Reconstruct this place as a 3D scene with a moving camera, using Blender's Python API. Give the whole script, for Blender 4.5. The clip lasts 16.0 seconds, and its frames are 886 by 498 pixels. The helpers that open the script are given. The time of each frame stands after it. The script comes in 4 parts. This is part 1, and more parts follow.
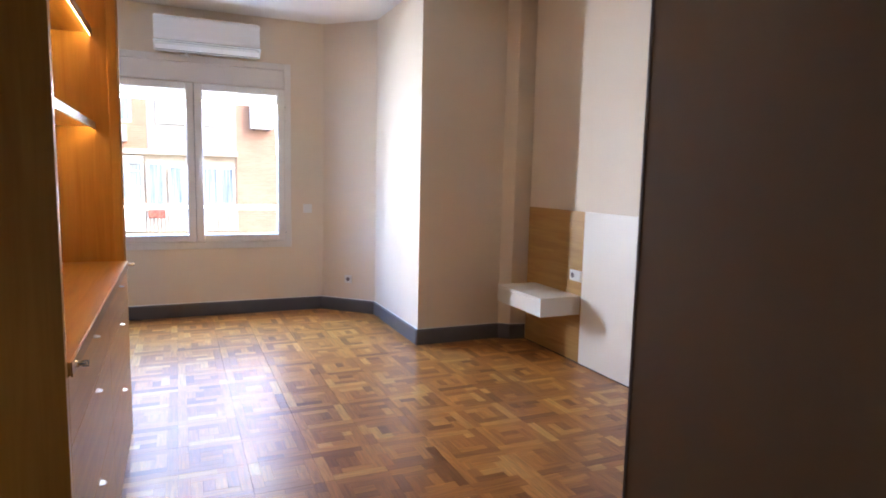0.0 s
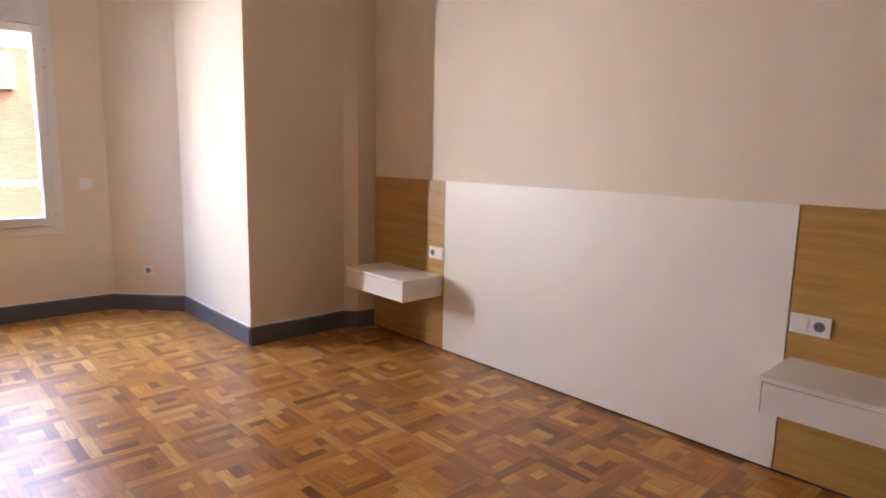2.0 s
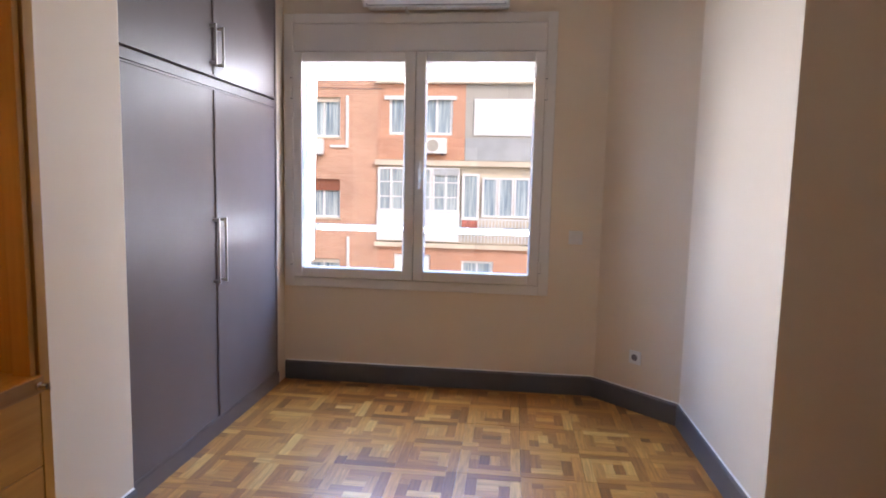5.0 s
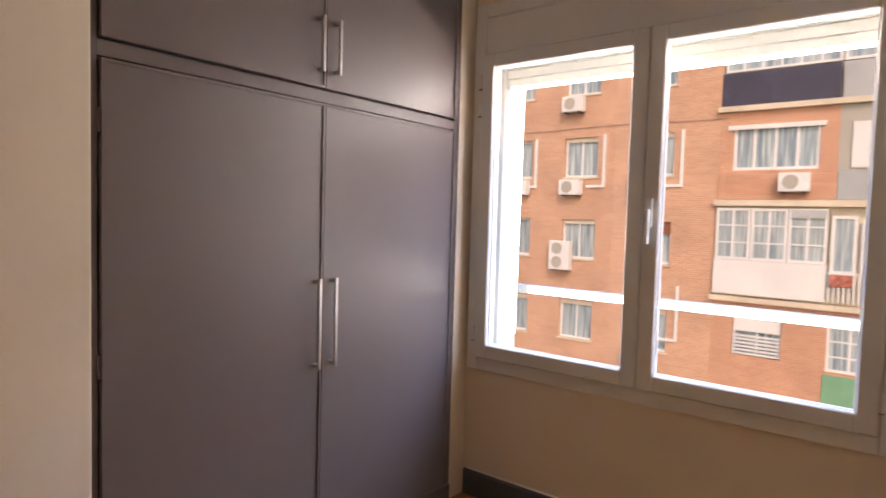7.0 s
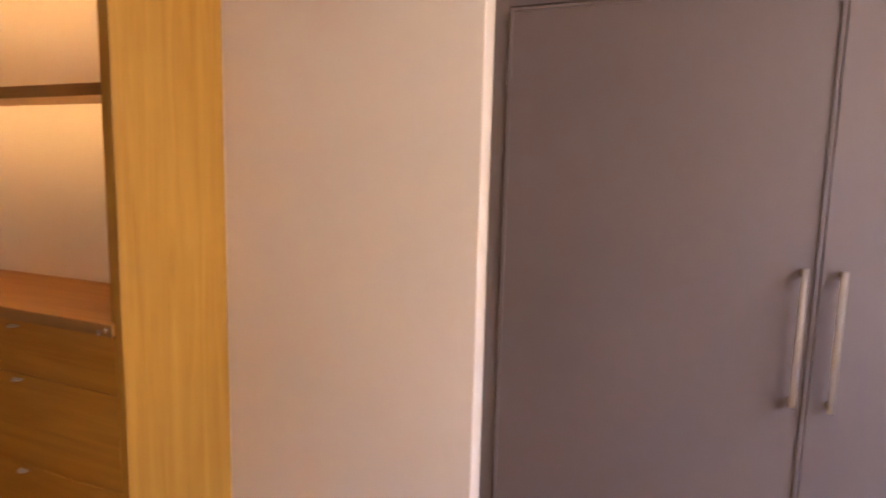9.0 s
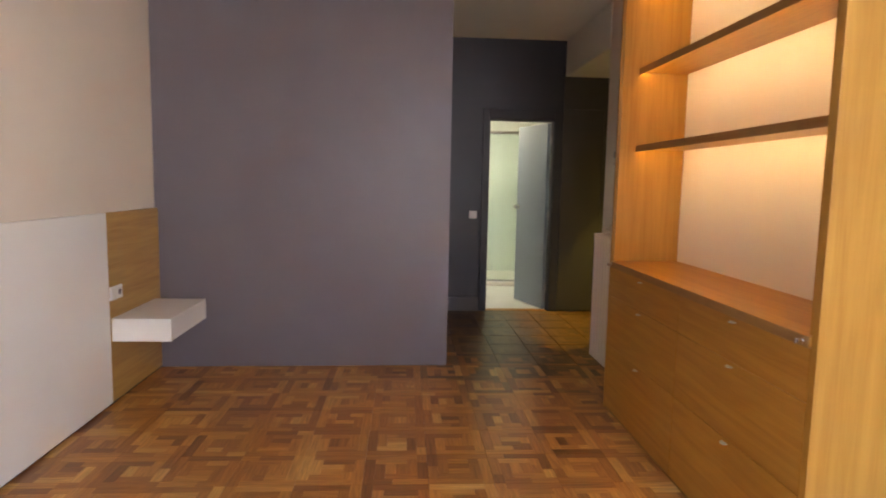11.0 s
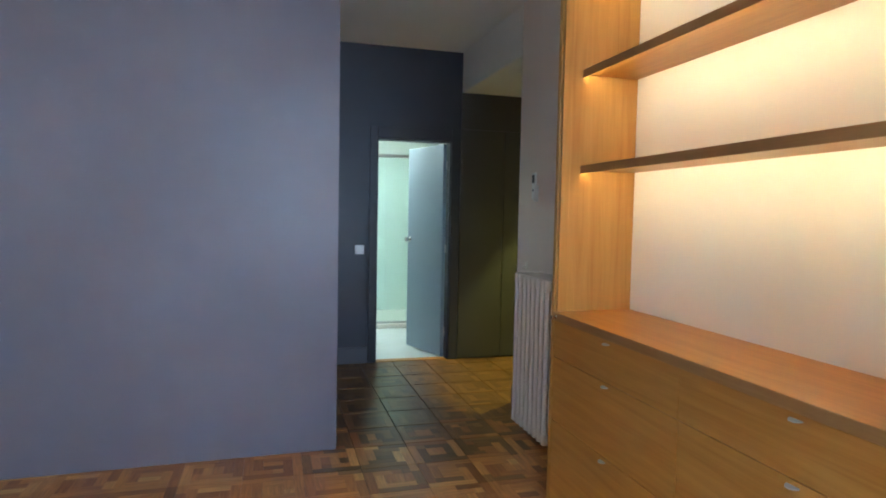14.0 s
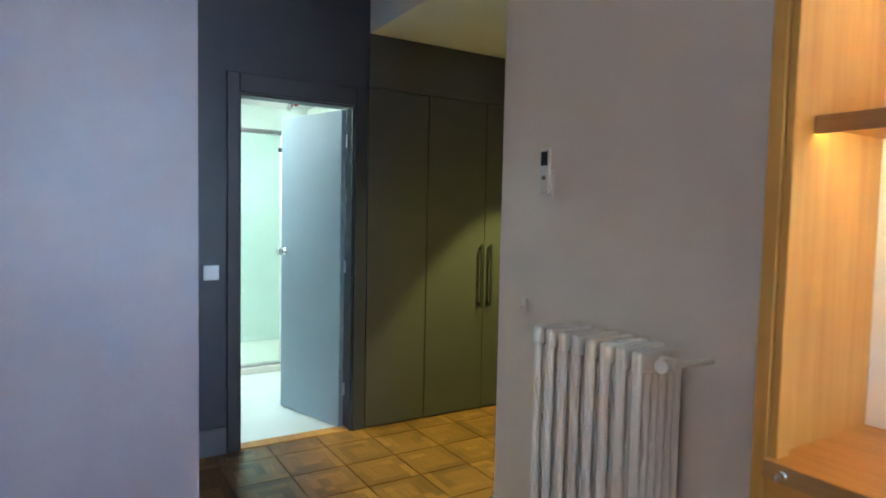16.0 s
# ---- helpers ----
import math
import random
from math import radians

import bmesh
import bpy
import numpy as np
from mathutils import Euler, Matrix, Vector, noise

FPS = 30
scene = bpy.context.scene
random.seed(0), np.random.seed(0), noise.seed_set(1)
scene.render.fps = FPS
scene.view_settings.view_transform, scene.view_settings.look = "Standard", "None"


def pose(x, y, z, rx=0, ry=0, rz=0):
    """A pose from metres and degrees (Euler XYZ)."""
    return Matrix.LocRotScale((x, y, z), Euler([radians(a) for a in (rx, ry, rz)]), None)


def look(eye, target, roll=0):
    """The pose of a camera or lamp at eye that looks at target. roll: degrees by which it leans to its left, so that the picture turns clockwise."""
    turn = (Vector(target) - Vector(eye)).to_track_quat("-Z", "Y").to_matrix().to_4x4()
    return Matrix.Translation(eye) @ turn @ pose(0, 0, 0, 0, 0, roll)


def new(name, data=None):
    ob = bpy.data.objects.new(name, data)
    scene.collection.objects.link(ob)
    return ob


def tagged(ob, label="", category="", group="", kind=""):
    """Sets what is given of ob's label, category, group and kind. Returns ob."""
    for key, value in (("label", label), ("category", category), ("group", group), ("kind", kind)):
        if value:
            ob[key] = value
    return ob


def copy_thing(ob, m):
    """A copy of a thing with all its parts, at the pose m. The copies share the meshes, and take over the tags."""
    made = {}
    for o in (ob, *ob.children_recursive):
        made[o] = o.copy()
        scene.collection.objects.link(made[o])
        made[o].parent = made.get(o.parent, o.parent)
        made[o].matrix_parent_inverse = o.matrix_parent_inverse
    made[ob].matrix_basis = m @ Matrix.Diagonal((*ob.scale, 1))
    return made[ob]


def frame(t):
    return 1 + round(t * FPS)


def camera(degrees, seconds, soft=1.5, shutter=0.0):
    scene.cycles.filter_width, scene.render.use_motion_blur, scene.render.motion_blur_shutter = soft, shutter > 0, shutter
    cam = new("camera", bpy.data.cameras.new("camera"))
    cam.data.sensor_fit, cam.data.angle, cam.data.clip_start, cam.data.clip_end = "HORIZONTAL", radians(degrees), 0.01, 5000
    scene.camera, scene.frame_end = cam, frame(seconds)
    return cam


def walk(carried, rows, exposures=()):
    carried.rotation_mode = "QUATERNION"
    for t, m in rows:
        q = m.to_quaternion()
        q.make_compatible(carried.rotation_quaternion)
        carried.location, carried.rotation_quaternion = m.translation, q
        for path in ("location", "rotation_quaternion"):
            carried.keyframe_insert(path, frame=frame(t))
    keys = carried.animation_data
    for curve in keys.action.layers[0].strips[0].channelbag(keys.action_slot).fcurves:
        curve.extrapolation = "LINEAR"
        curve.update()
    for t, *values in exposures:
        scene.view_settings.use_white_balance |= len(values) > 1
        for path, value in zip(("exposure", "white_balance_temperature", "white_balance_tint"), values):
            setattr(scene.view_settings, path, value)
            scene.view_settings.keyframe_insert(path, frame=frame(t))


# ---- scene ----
cam = camera(72.1, 16.0, soft=1.8, shutter=0.2)
PATH = [
    (0, (-0.074, -0.173, 1.383), (0.721, 1.648, 1.153), 1.3),
    (0.5, (0.058, 0.062, 1.372), (0.77, 1.915, 1.13), 1.1),
    (1, (0.093, 0.246, 1.35), (0.943, 2.037, 1.09), 1.1),
    (1.5, (-0.013, 0.443, 1.33), (1.113, 2.072, 1.049), 1.2),
    (2, (-0.056, 0.578, 1.33), (1.284, 2.031, 1.025), 1.2),
    (2.5, (-0.033, 0.685, 1.312), (1.346, 2.097, 0.99), 1.2),
    (3, (0.14, 0.83, 1.293), (1.284, 2.44, 0.975), 1.2),
    (3.5, (0.302, 1.077, 1.34), (1.03, 2.911, 1.012), 1.1),
    (4, (0.45, 1.39, 1.35), (0.745, 3.344, 1.043), 1.1),
    (4.2, (0.504, 1.532, 1.355), (0.668, 3.503, 1.059), 1.2),
    (6.3, (0.984, 3.062, 1.457), (0.218, 4.908, 1.399), 1.5),
    (6.5, (0.994, 3.223, 1.471), (0.114, 5.018, 1.414), 1.6),
    (7, (0.993, 3.584, 1.423), (-0.245, 5.152, 1.316), 1.6),
    (7.5, (1.03, 3.984, 1.434), (-0.549, 5.201, 1.279), 2.0),
    (8, (0.974, 4.351, 1.404), (-0.901, 5.014, 1.197), 1.9),
    (8.5, (0.919, 4.62, 1.397), (-1.067, 4.592, 1.164), 1.7),
    (9, (0.875, 4.847, 1.387), (-0.953, 4.078, 1.129), 1.4),
    (9.5, (0.818, 4.981, 1.4), (-0.613, 3.607, 1.145), 1.1),
    (10, (0.843, 5.079, 1.401), (-0.08, 3.321, 1.163), 0.8),
    (10.2, (0.903, 5.102, 1.4), (0.17, 3.255, 1.171), 0.9),
    (12.3, (0.95, 5.054, 1.334), (1.203, 3.082, 1.121), 0.9),
    (12.5, (0.953, 4.995, 1.336), (1.155, 3.016, 1.125), 1.0),
    (13, (0.953, 4.795, 1.355), (0.901, 2.802, 1.193), 1.2),
    (13.5, (0.939, 4.485, 1.383), (0.644, 2.511, 1.253), 1.1),
    (14, (0.971, 4.114, 1.377), (0.431, 2.192, 1.264), 1.1),
    (14.5, (0.98, 3.662, 1.363), (0.272, 1.794, 1.253), 1.2),
    (15, (1.014, 3.177, 1.38), (0.179, 1.363, 1.264), 1.1),
    (15.5, (0.981, 2.677, 1.374), (0.01, 0.933, 1.254), 1.4),
    (16, (0.868, 2.167, 1.406), (-0.171, 0.463, 1.288), 1.2),
]
EXPOSURES = [
    (0.0, 2.3, 7300, 24), (1.5, 2.2, 8300, 28), (2.0, 2.25, 8900, 32), (2.5, 2.3, 9200, 33), (3.0, 2.12, 8400, 31), (3.5, 1.85, 7400, 27), (4.0, 1.65, 7500, 27),
    (6.5, 1.12, 9900, 32), (7.0, 1.0, 11000, 34), (7.5, 0.95, 12800, 43), (8.0, 1.0, 12900, 45), (8.5, 1.1, 12600, 46), (9.0, 1.7, 11600, 46), (9.5, 2.0, 10000, 41), (10.0, 2.0, 7900, 34),
    (12.5, 2.64, 10200, 26), (13.0, 2.6, 7600, 14), (13.5, 2.55, 6000, 9), (14.0, 2.58, 5600, 9), (14.5, 2.62, 5600, 8), (15.0, 2.75, 5600, 8), (15.5, 2.92, 5350, 6), (16.0, 3.2, 5550, 7),
]
walk(cam, [(t, look(eye, target, roll)) for t, eye, target, roll in PATH], EXPOSURES)

# ---- world, sun, window light ----
SUN_TO = Vector((0.45, -0.62, 0.64)).normalized()
world = bpy.data.worlds.new("sky")
scene.world = world
world.use_nodes = True
_wn = world.node_tree.nodes
_sky = _wn.new("ShaderNodeTexSky")
_sky.sky_type = "NISHITA"
_sky.sun_disc = False
_sky.sun_elevation = math.asin(SUN_TO.z)
_sky.sun_rotation = math.atan2(SUN_TO.x, SUN_TO.y)
_wn["Background"].inputs["Strength"].default_value = 0.15
world.node_tree.links.new(_sky.outputs["Color"], _wn["Background"].inputs["Color"])

sun_data = bpy.data.lights.new("sun", "SUN")
sun_data.energy, sun_data.angle, sun_data.color = 0.58, radians(0.5), (1.0, 1.0, 0.99)
sun = new("sun", sun_data)
sun.matrix_world = look(SUN_TO * 60, (0, 0, 0))


def area_lamp(name, at, target, sx, sy, watts, color):
    d = bpy.data.lights.new(name, "AREA")
    d.shape, d.size, d.size_y, d.energy, d.color = "RECTANGLE", sx, sy, watts, color
    o = new(name, d)
    o.matrix_world = look(at, target)
    return o


# added lamps: unseen sky panel over the street, strips in the reveal for daylight
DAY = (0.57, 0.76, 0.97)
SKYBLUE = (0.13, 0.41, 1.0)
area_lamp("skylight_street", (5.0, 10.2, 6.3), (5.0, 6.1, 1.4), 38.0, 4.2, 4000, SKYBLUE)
_west = area_lamp("daylight_west", (-0.712, 6.32, 1.46), (2.7, 2.5, 1.25), 0.085, 1.3, 4.3, DAY)
_west.data.spread = radians(66)
area_lamp("daylight_east", (0.894, 6.31, 1.46), (0.20, 5.31, 1.40), 0.05, 1.3, 4.2, DAY)
area_lamp("daylight_top", (0.09, 6.20, 2.066), (0.09, 5.20, 1.75), 1.5, 0.016, 9, DAY)
area_lamp("daylight_middle", (0.09, 6.468, 1.0385), (0.09, 5.34, 1.0385), 1.55, 0.034, 4.5, DAY)
# bathroom ceiling lamp and the downlight of the hall recess
area_lamp("bath_lamp", (0.20, -2.75, 2.40), (0.10, -2.75, 0), 0.25, 0.4, 3.0, (0.80, 1.0, 0.93))
_sp = bpy.data.lights.new("recess_lamp", "SPOT")
_sp.energy, _sp.spot_size, _sp.spot_blend, _sp.color, _sp.shadow_soft_size = 33, radians(72), 0.25, (1.0, 0.98, 0.23), 0.03
new("recess_lamp", _sp).matrix_world = look((-1.85, -0.64, 2.49), (-1.85, -0.66, 0))


# ---- materials ----
def nodes_of(name):
    m = bpy.data.materials.new(name)
    m.use_nodes = True
    return m, m.node_tree.nodes, m.node_tree.links, m.node_tree.nodes["Principled BSDF"]


def coords(n, l, scale=(1, 1, 1), shift=True):
    tc, mp = n.new("ShaderNodeTexCoord"), n.new("ShaderNodeMapping")
    mp.inputs["Scale"].default_value = scale
    l.new(tc.outputs["Object"], mp.inputs["Vector"])
    if shift:
        oi, mul = n.new("ShaderNodeObjectInfo"), n.new("ShaderNodeMath")
        mul.operation = "MULTIPLY"
        mul.inputs[1].default_value = 37.0
        l.new(oi.outputs["Random"], mul.inputs[0])
        l.new(mul.outputs[0], mp.inputs["Location"])
    return mp


def noise_node(n, l, vec, scale, detail=4, dist=0.0):
    t = n.new("ShaderNodeTexNoise")
    t.inputs["Scale"].default_value, t.inputs["Detail"].default_value, t.inputs["Distortion"].default_value = scale, detail, dist
    l.new(vec.outputs[0], t.inputs["Vector"])
    return t


def ramp_node(n, l, src, stops):
    r = n.new("ShaderNodeValToRGB")
    e = r.color_ramp.elements
    while len(e) < len(stops):
        e.new(0.5)
    for i, (p, c) in enumerate(stops):
        e[i].position, e[i].color = p, (*c, 1)
    l.new(src, r.inputs["Fac"])
    return r


def bump_node(n, l, src, bsdf, strength, dist=0.002):
    b = n.new("ShaderNodeBump")
    b.inputs["Strength"].default_value, b.inputs["Distance"].default_value = strength, dist
    l.new(src, b.inputs["Height"])
    l.new(b.outputs["Normal"], bsdf.inputs["Normal"])


def paint(name, c, rough=0.5, var=0.07, big=1.3, fine=180, bump=0.12, metal=0.0, coat=0.0):
    m, n, l, b = nodes_of(name)
    v = coords(n, l)
    t = noise_node(n, l, v, big, 5)
    lo, hi = [k * (1 - var) for k in c], [min(1, k * (1 + var)) for k in c]
    r = ramp_node(n, l, t.outputs["Fac"], [(0.3, lo), (0.7, hi)])
    l.new(r.outputs["Color"], b.inputs["Base Color"])
    f = noise_node(n, l, v, fine, 3)
    bump_node(n, l, f.outputs["Fac"], b, bump)
    rr = n.new("ShaderNodeMapRange")
    rr.inputs["To Min"].default_value, rr.inputs["To Max"].default_value = rough * 0.85, min(1, rough * 1.15)
    l.new(noise_node(n, l, v, 6, 4).outputs["Fac"], rr.inputs["Value"])
    l.new(rr.outputs["Result"], b.inputs["Roughness"])
    b.inputs["Metallic"].default_value, b.inputs["Coat Weight"].default_value = metal, coat
    b.inputs["Coat Roughness"].default_value = 0.12
    return m


def wood(name, dark, light, axis=2, rough=0.38, grain=1.0, bump=0.1):
    m, n, l, b = nodes_of(name)
    sc = [9.0 * grain] * 3
    sc[axis] = 0.55 * grain
    v = coords(n, l, sc)
    a = noise_node(n, l, v, 2.2, 7, 1.3)
    sc2 = [90.0] * 3
    sc2[axis] = 2.5
    f = noise_node(n, l, coords(n, l, sc2), 1.6, 4)
    mix = n.new("ShaderNodeMath")
    mix.operation = "MULTIPLY_ADD"
    mix.inputs[1].default_value = 0.35
    l.new(f.outputs["Fac"], mix.inputs[0])
    l.new(a.outputs["Fac"], mix.inputs[2])
    mid = [(p + q) / 2 for p, q in zip(dark, light)]
    r = ramp_node(n, l, mix.outputs[0], [(0.45, dark), (0.66, mid), (0.9, light)])
    l.new(r.outputs["Color"], b.inputs["Base Color"])
    b.inputs["Roughness"].default_value = rough
    bump_node(n, l, f.outputs["Fac"], b, bump, 0.001)
    return m


STAVE_TONES = [(0.0, (0.215, 0.070, 0.016)), (0.12, (0.335, 0.118, 0.027)), (0.5, (0.480, 0.192, 0.044)),
               (0.85, (0.590, 0.264, 0.066)), (1.0, (0.700, 0.380, 0.122))]
# stave tones darkened to carry the shade of the hall
HALL_SHADE_TONES = [(0.0, (0.125, 0.052, 0.013)), (0.3, (0.180, 0.078, 0.018)), (0.7, (0.235, 0.106, 0.026)), (1.0, (0.310, 0.150, 0.042))]


def stave_material(name, axis, single, lo=0.28, hi=0.36, tones=STAVE_TONES):
    m, n, l, b = nodes_of(name)
    if single:
        src = n.new("ShaderNodeObjectInfo").outputs["Random"]
    else:
        src = n.new("ShaderNodeNewGeometry").outputs["Random Per Island"]
    tone = ramp_node(n, l, src, tones)
    sc = [55.0] * 3
    sc[axis] = 4.0
    v = coords(n, l, sc, single)
    f = noise_node(n, l, v, 1.5, 6, 0.8)
    g = ramp_node(n, l, f.outputs["Fac"], [(0.25, (0.62, 0.58, 0.55)), (0.75, (1.18, 1.18, 1.15))])
    mx = n.new("ShaderNodeMixRGB")
    mx.blend_type = "MULTIPLY"
    mx.inputs["Fac"].default_value = 1.0
    l.new(tone.outputs["Color"], mx.inputs["Color1"])
    l.new(g.outputs["Color"], mx.inputs["Color2"])
    l.new(mx.outputs["Color"], b.inputs["Base Color"])
    w = noise_node(n, l, coords(n, l, (1, 1, 1), False), 2.3, 5)
    rr = n.new("ShaderNodeMapRange")
    rr.inputs["To Min"].default_value, rr.inputs["To Max"].default_value = lo, hi
    l.new(w.outputs["Fac"], rr.inputs["Value"])
    l.new(rr.outputs["Result"], b.inputs["Roughness"])
    b.inputs["Specular IOR Level"].default_value = 0.48
    bump_node(n, l, f.outputs["Fac"], b, 0.10, 0.0006)
    return m


def glass(name, tint=(1, 1, 1), rough=0.0):
    m, n, l, b = nodes_of(name)
    b.inputs["Base Color"].default_value = (*tint, 1)
    b.inputs["Roughness"].default_value = rough
    b.inputs["Transmission Weight"].default_value = 1.0
    b.inputs["IOR"].default_value = 1.45
    return m


def glow(name, c, strength):
    m, n, l, b = nodes_of(name)
    b.inputs["Base Color"].default_value = (0.8, 0.8, 0.8, 1)
    b.inputs["Emission Color"].default_value = (*c, 1)
    b.inputs["Emission Strength"].default_value = strength
    return m


def brickwork(name, c1, c2, joint):
    m, n, l, b = nodes_of(name)
    tc, mp = n.new("ShaderNodeTexCoord"), n.new("ShaderNodeMapping")
    mp.inputs["Rotation"].default_value = (radians(90), 0, 0)
    l.new(tc.outputs["Object"], mp.inputs["Vector"])
    t = n.new("ShaderNodeTexBrick")
    for k, c in (("Color1", c1), ("Color2", c2), ("Mortar", joint)):
        t.inputs[k].default_value = (*c, 1)
    t.inputs["Scale"].default_value = 1.0
    t.inputs["Brick Width"].default_value, t.inputs["Row Height"].default_value = 0.25, 0.07
    t.inputs["Mortar Size"].default_value = 0.010
    l.new(mp.outputs[0], t.inputs["Vector"])
    w = noise_node(n, l, mp, 0.6, 6)
    g = ramp_node(n, l, w.outputs["Fac"], [(0.3, (0.86, 0.86, 0.86)), (0.7, (1.10, 1.09, 1.08))])
    mx = n.new("ShaderNodeMixRGB")
    mx.blend_type = "MULTIPLY"
    mx.inputs["Fac"].default_value = 1.0
    l.new(t.outputs["Color"], mx.inputs["Color1"])
    l.new(g.outputs["Color"], mx.inputs["Color2"])
    l.new(mx.outputs["Color"], b.inputs["Base Color"])
    b.inputs["Roughness"].default_value = 0.9
    bump_node(n, l, t.outputs["Fac"], b, -0.4, 0.01)
    return m


CREAM = paint("cream_wall_paint", (0.78, 0.66, 0.525), 0.62, 0.03, 1.1, 220, 0.10)
CEIL = paint("ceiling_paint", (0.85, 0.82, 0.78), 0.8, 0.03)
GREY = paint("grey_wall_paint", (0.172, 0.146, 0.157), 0.42, 0.05, 1.0, 220, 0.10)
GREIGE = paint("greige_wall_paint", (0.80, 0.685, 0.60), 0.55, 0.04, 1.0, 220, 0.10)
UMBER = paint("dark_umber_wall_paint", (0.238, 0.165, 0.118), 0.5, 0.06, 1.2, 200, 0.10)
SLATE = paint("slate_wall_paint", (0.034, 0.034, 0.044), 0.40, 0.08, 1.4, 200, 0.10)
BASEB = paint("baseboard_paint", (0.105, 0.105, 0.115), 0.42, 0.10, 3)
TAUPE = paint("wardrobe_lacquer", (0.134, 0.100, 0.092), 0.44, 0.03, 1.2, 260, 0.04)
PULL = paint("satin_metal_pull", (0.62, 0.58, 0.51), 0.34, 0.04, 20, 300, 0.02, metal=0.5)
WHITE_LAC = paint("white_lacquer", (0.85, 0.80, 0.715), 0.42, 0.02, 1.5, 150, 0.03)
WHITE_PVC = paint("white_window_pvc", (0.78, 0.75, 0.71), 0.35, 0.02, 2, 200, 0.03)
WHITE_OUT = paint("white_exterior_metal", (0.62, 0.62, 0.57), 0.5, 0.05, 2)
PLASTIC = paint("white_plastic", (0.80, 0.79, 0.77), 0.30, 0.02, 4, 200, 0.02)
RADW = paint("radiator_enamel", (0.87, 0.81, 0.72), 0.72, 0.02, 3, 40, 0.0)
RED = paint("red_plastic", (0.45, 0.03, 0.025), 0.4, 0.08, 6)
DARKP = paint("dark_plastic", (0.02, 0.02, 0.022), 0.35, 0.1, 8)
STEEL = paint("brushed_steel", (0.55, 0.53, 0.50), 0.30, 0.06, 20, 300, 0.05, metal=1.0)
CHROME = paint("chrome", (0.75, 0.75, 0.75), 0.12, 0.03, 20, 300, 0.02, metal=1.0)
OAK_V = wood("oak_veneer_upright", (0.44, 0.194, 0.030), (0.56, 0.280, 0.056), 2)
OAK_Y = wood("oak_veneer_along", (0.44, 0.180, 0.026), (0.57, 0.264, 0.048), 1)
OAK_HEAD = wood("oak_headboard_veneer", (0.40, 0.198, 0.052), (0.54, 0.310, 0.095), 1, 0.42)
OAK_EDGE = wood("oak_edge", (0.29, 0.135, 0.038), (0.40, 0.205, 0.065), 1)
STAVE_ONE = stave_material("parquet_stave", 0, True)
STAVE_X = stave_material("parquet_along_x", 0, False)
STAVE_Y = stave_material("parquet_along_y", 1, False)
HALL_X = stave_material("worn_parquet_along_x", 0, False, 0.26, 0.40, HALL_SHADE_TONES)
HALL_Y = stave_material("worn_parquet_along_y", 1, False, 0.26, 0.40, HALL_SHADE_TONES)
UNDER = paint("parquet_joint", (0.05, 0.022, 0.009), 0.7, 0.2)
PANE = glass("window_glass", (0.97, 0.985, 0.98))
SHOWER_GLASS = glass("shower_glass", (0.86, 0.97, 0.92), 0.02)
LED = glow("led_strip", (1.0, 0.82, 0.42), 9.2)
LAMP_GLOW = glow("lamp_diffuser", (1.0, 0.95, 0.8), 6.0)
BATH_TILE = paint("bath_wall", (0.80, 0.86, 0.80), 0.25, 0.03, 2)
BATH_FLOOR = paint("bath_floor", (0.76, 0.78, 0.74), 0.4, 0.05, 2)
LEAF = paint("bathroom_door_paint", (0.31, 0.385, 0.47), 0.40, 0.04, 1.5)
CUPB = paint("cupboard_paint", (0.056, 0.051, 0.048), 0.45, 0.06, 2)
BRICK = brickwork("facade_brick", (0.53, 0.280, 0.208), (0.62, 0.352, 0.270), (0.62, 0.48, 0.36))
BRICK_RED = brickwork("facade_brick_red", (0.56, 0.275, 0.195), (0.63, 0.325, 0.230), (0.60, 0.43, 0.33))
STUCCO = paint("facade_grey_stucco", (0.41, 0.42, 0.40), 0.9, 0.1, 0.8, 60)
SLAB = paint("facade_cream_slab", (0.66, 0.60, 0.50), 0.9, 0.15, 1.5, 40)
FAC_WHITE = paint("facade_white_panel", (0.72, 0.78, 0.82), 0.6, 0.06, 1.2)
FAC_DARK = paint("facade_dark_panel", (0.045, 0.05, 0.095), 0.5, 0.2, 2)
FAC_BLUE = paint("facade_blue_panel", (0.40, 0.46, 0.50), 0.6, 0.12, 2)
FAC_GREEN = paint("facade_green_panel", (0.15, 0.42, 0.29), 0.7, 0.1, 2)
FAC_BLIND = paint("facade_roller_blind", (0.66, 0.62, 0.55), 0.7, 0.08, 3)
FAC_BROWN = paint("facade_brown_blind", (0.28, 0.10, 0.06), 0.7, 0.08, 3)


def curtained(name, dark, light):
    """A far pane with a hanging curtain close behind it."""
    m, n, l, b = nodes_of(name)
    f = noise_node(n, l, coords(n, l, (9, 1, 0.35)), 1.6, 4, 0.4)
    r = ramp_node(n, l, f.outputs["Fac"], [(0.36, dark), (0.5, [(p + q) / 2 for p, q in zip(dark, light)]), (0.64, light)])
    l.new(r.outputs["Color"], b.inputs["Base Color"])
    b.inputs["Roughness"].default_value = 0.1
    return m


FAC_PANE = curtained("facade_window_pane", (0.14, 0.24, 0.33), (0.48, 0.61, 0.66))
FLOWERS = paint("red_flowers", (0.46, 0.16, 0.13), 0.9, 0.6, 9, 30, 0.8)
ASPHALT = paint("asphalt", (0.05, 0.05, 0.052), 0.9, 0.2, 0.5, 60, 0.3)


# ---- building helpers ----
ORIGIN = {}


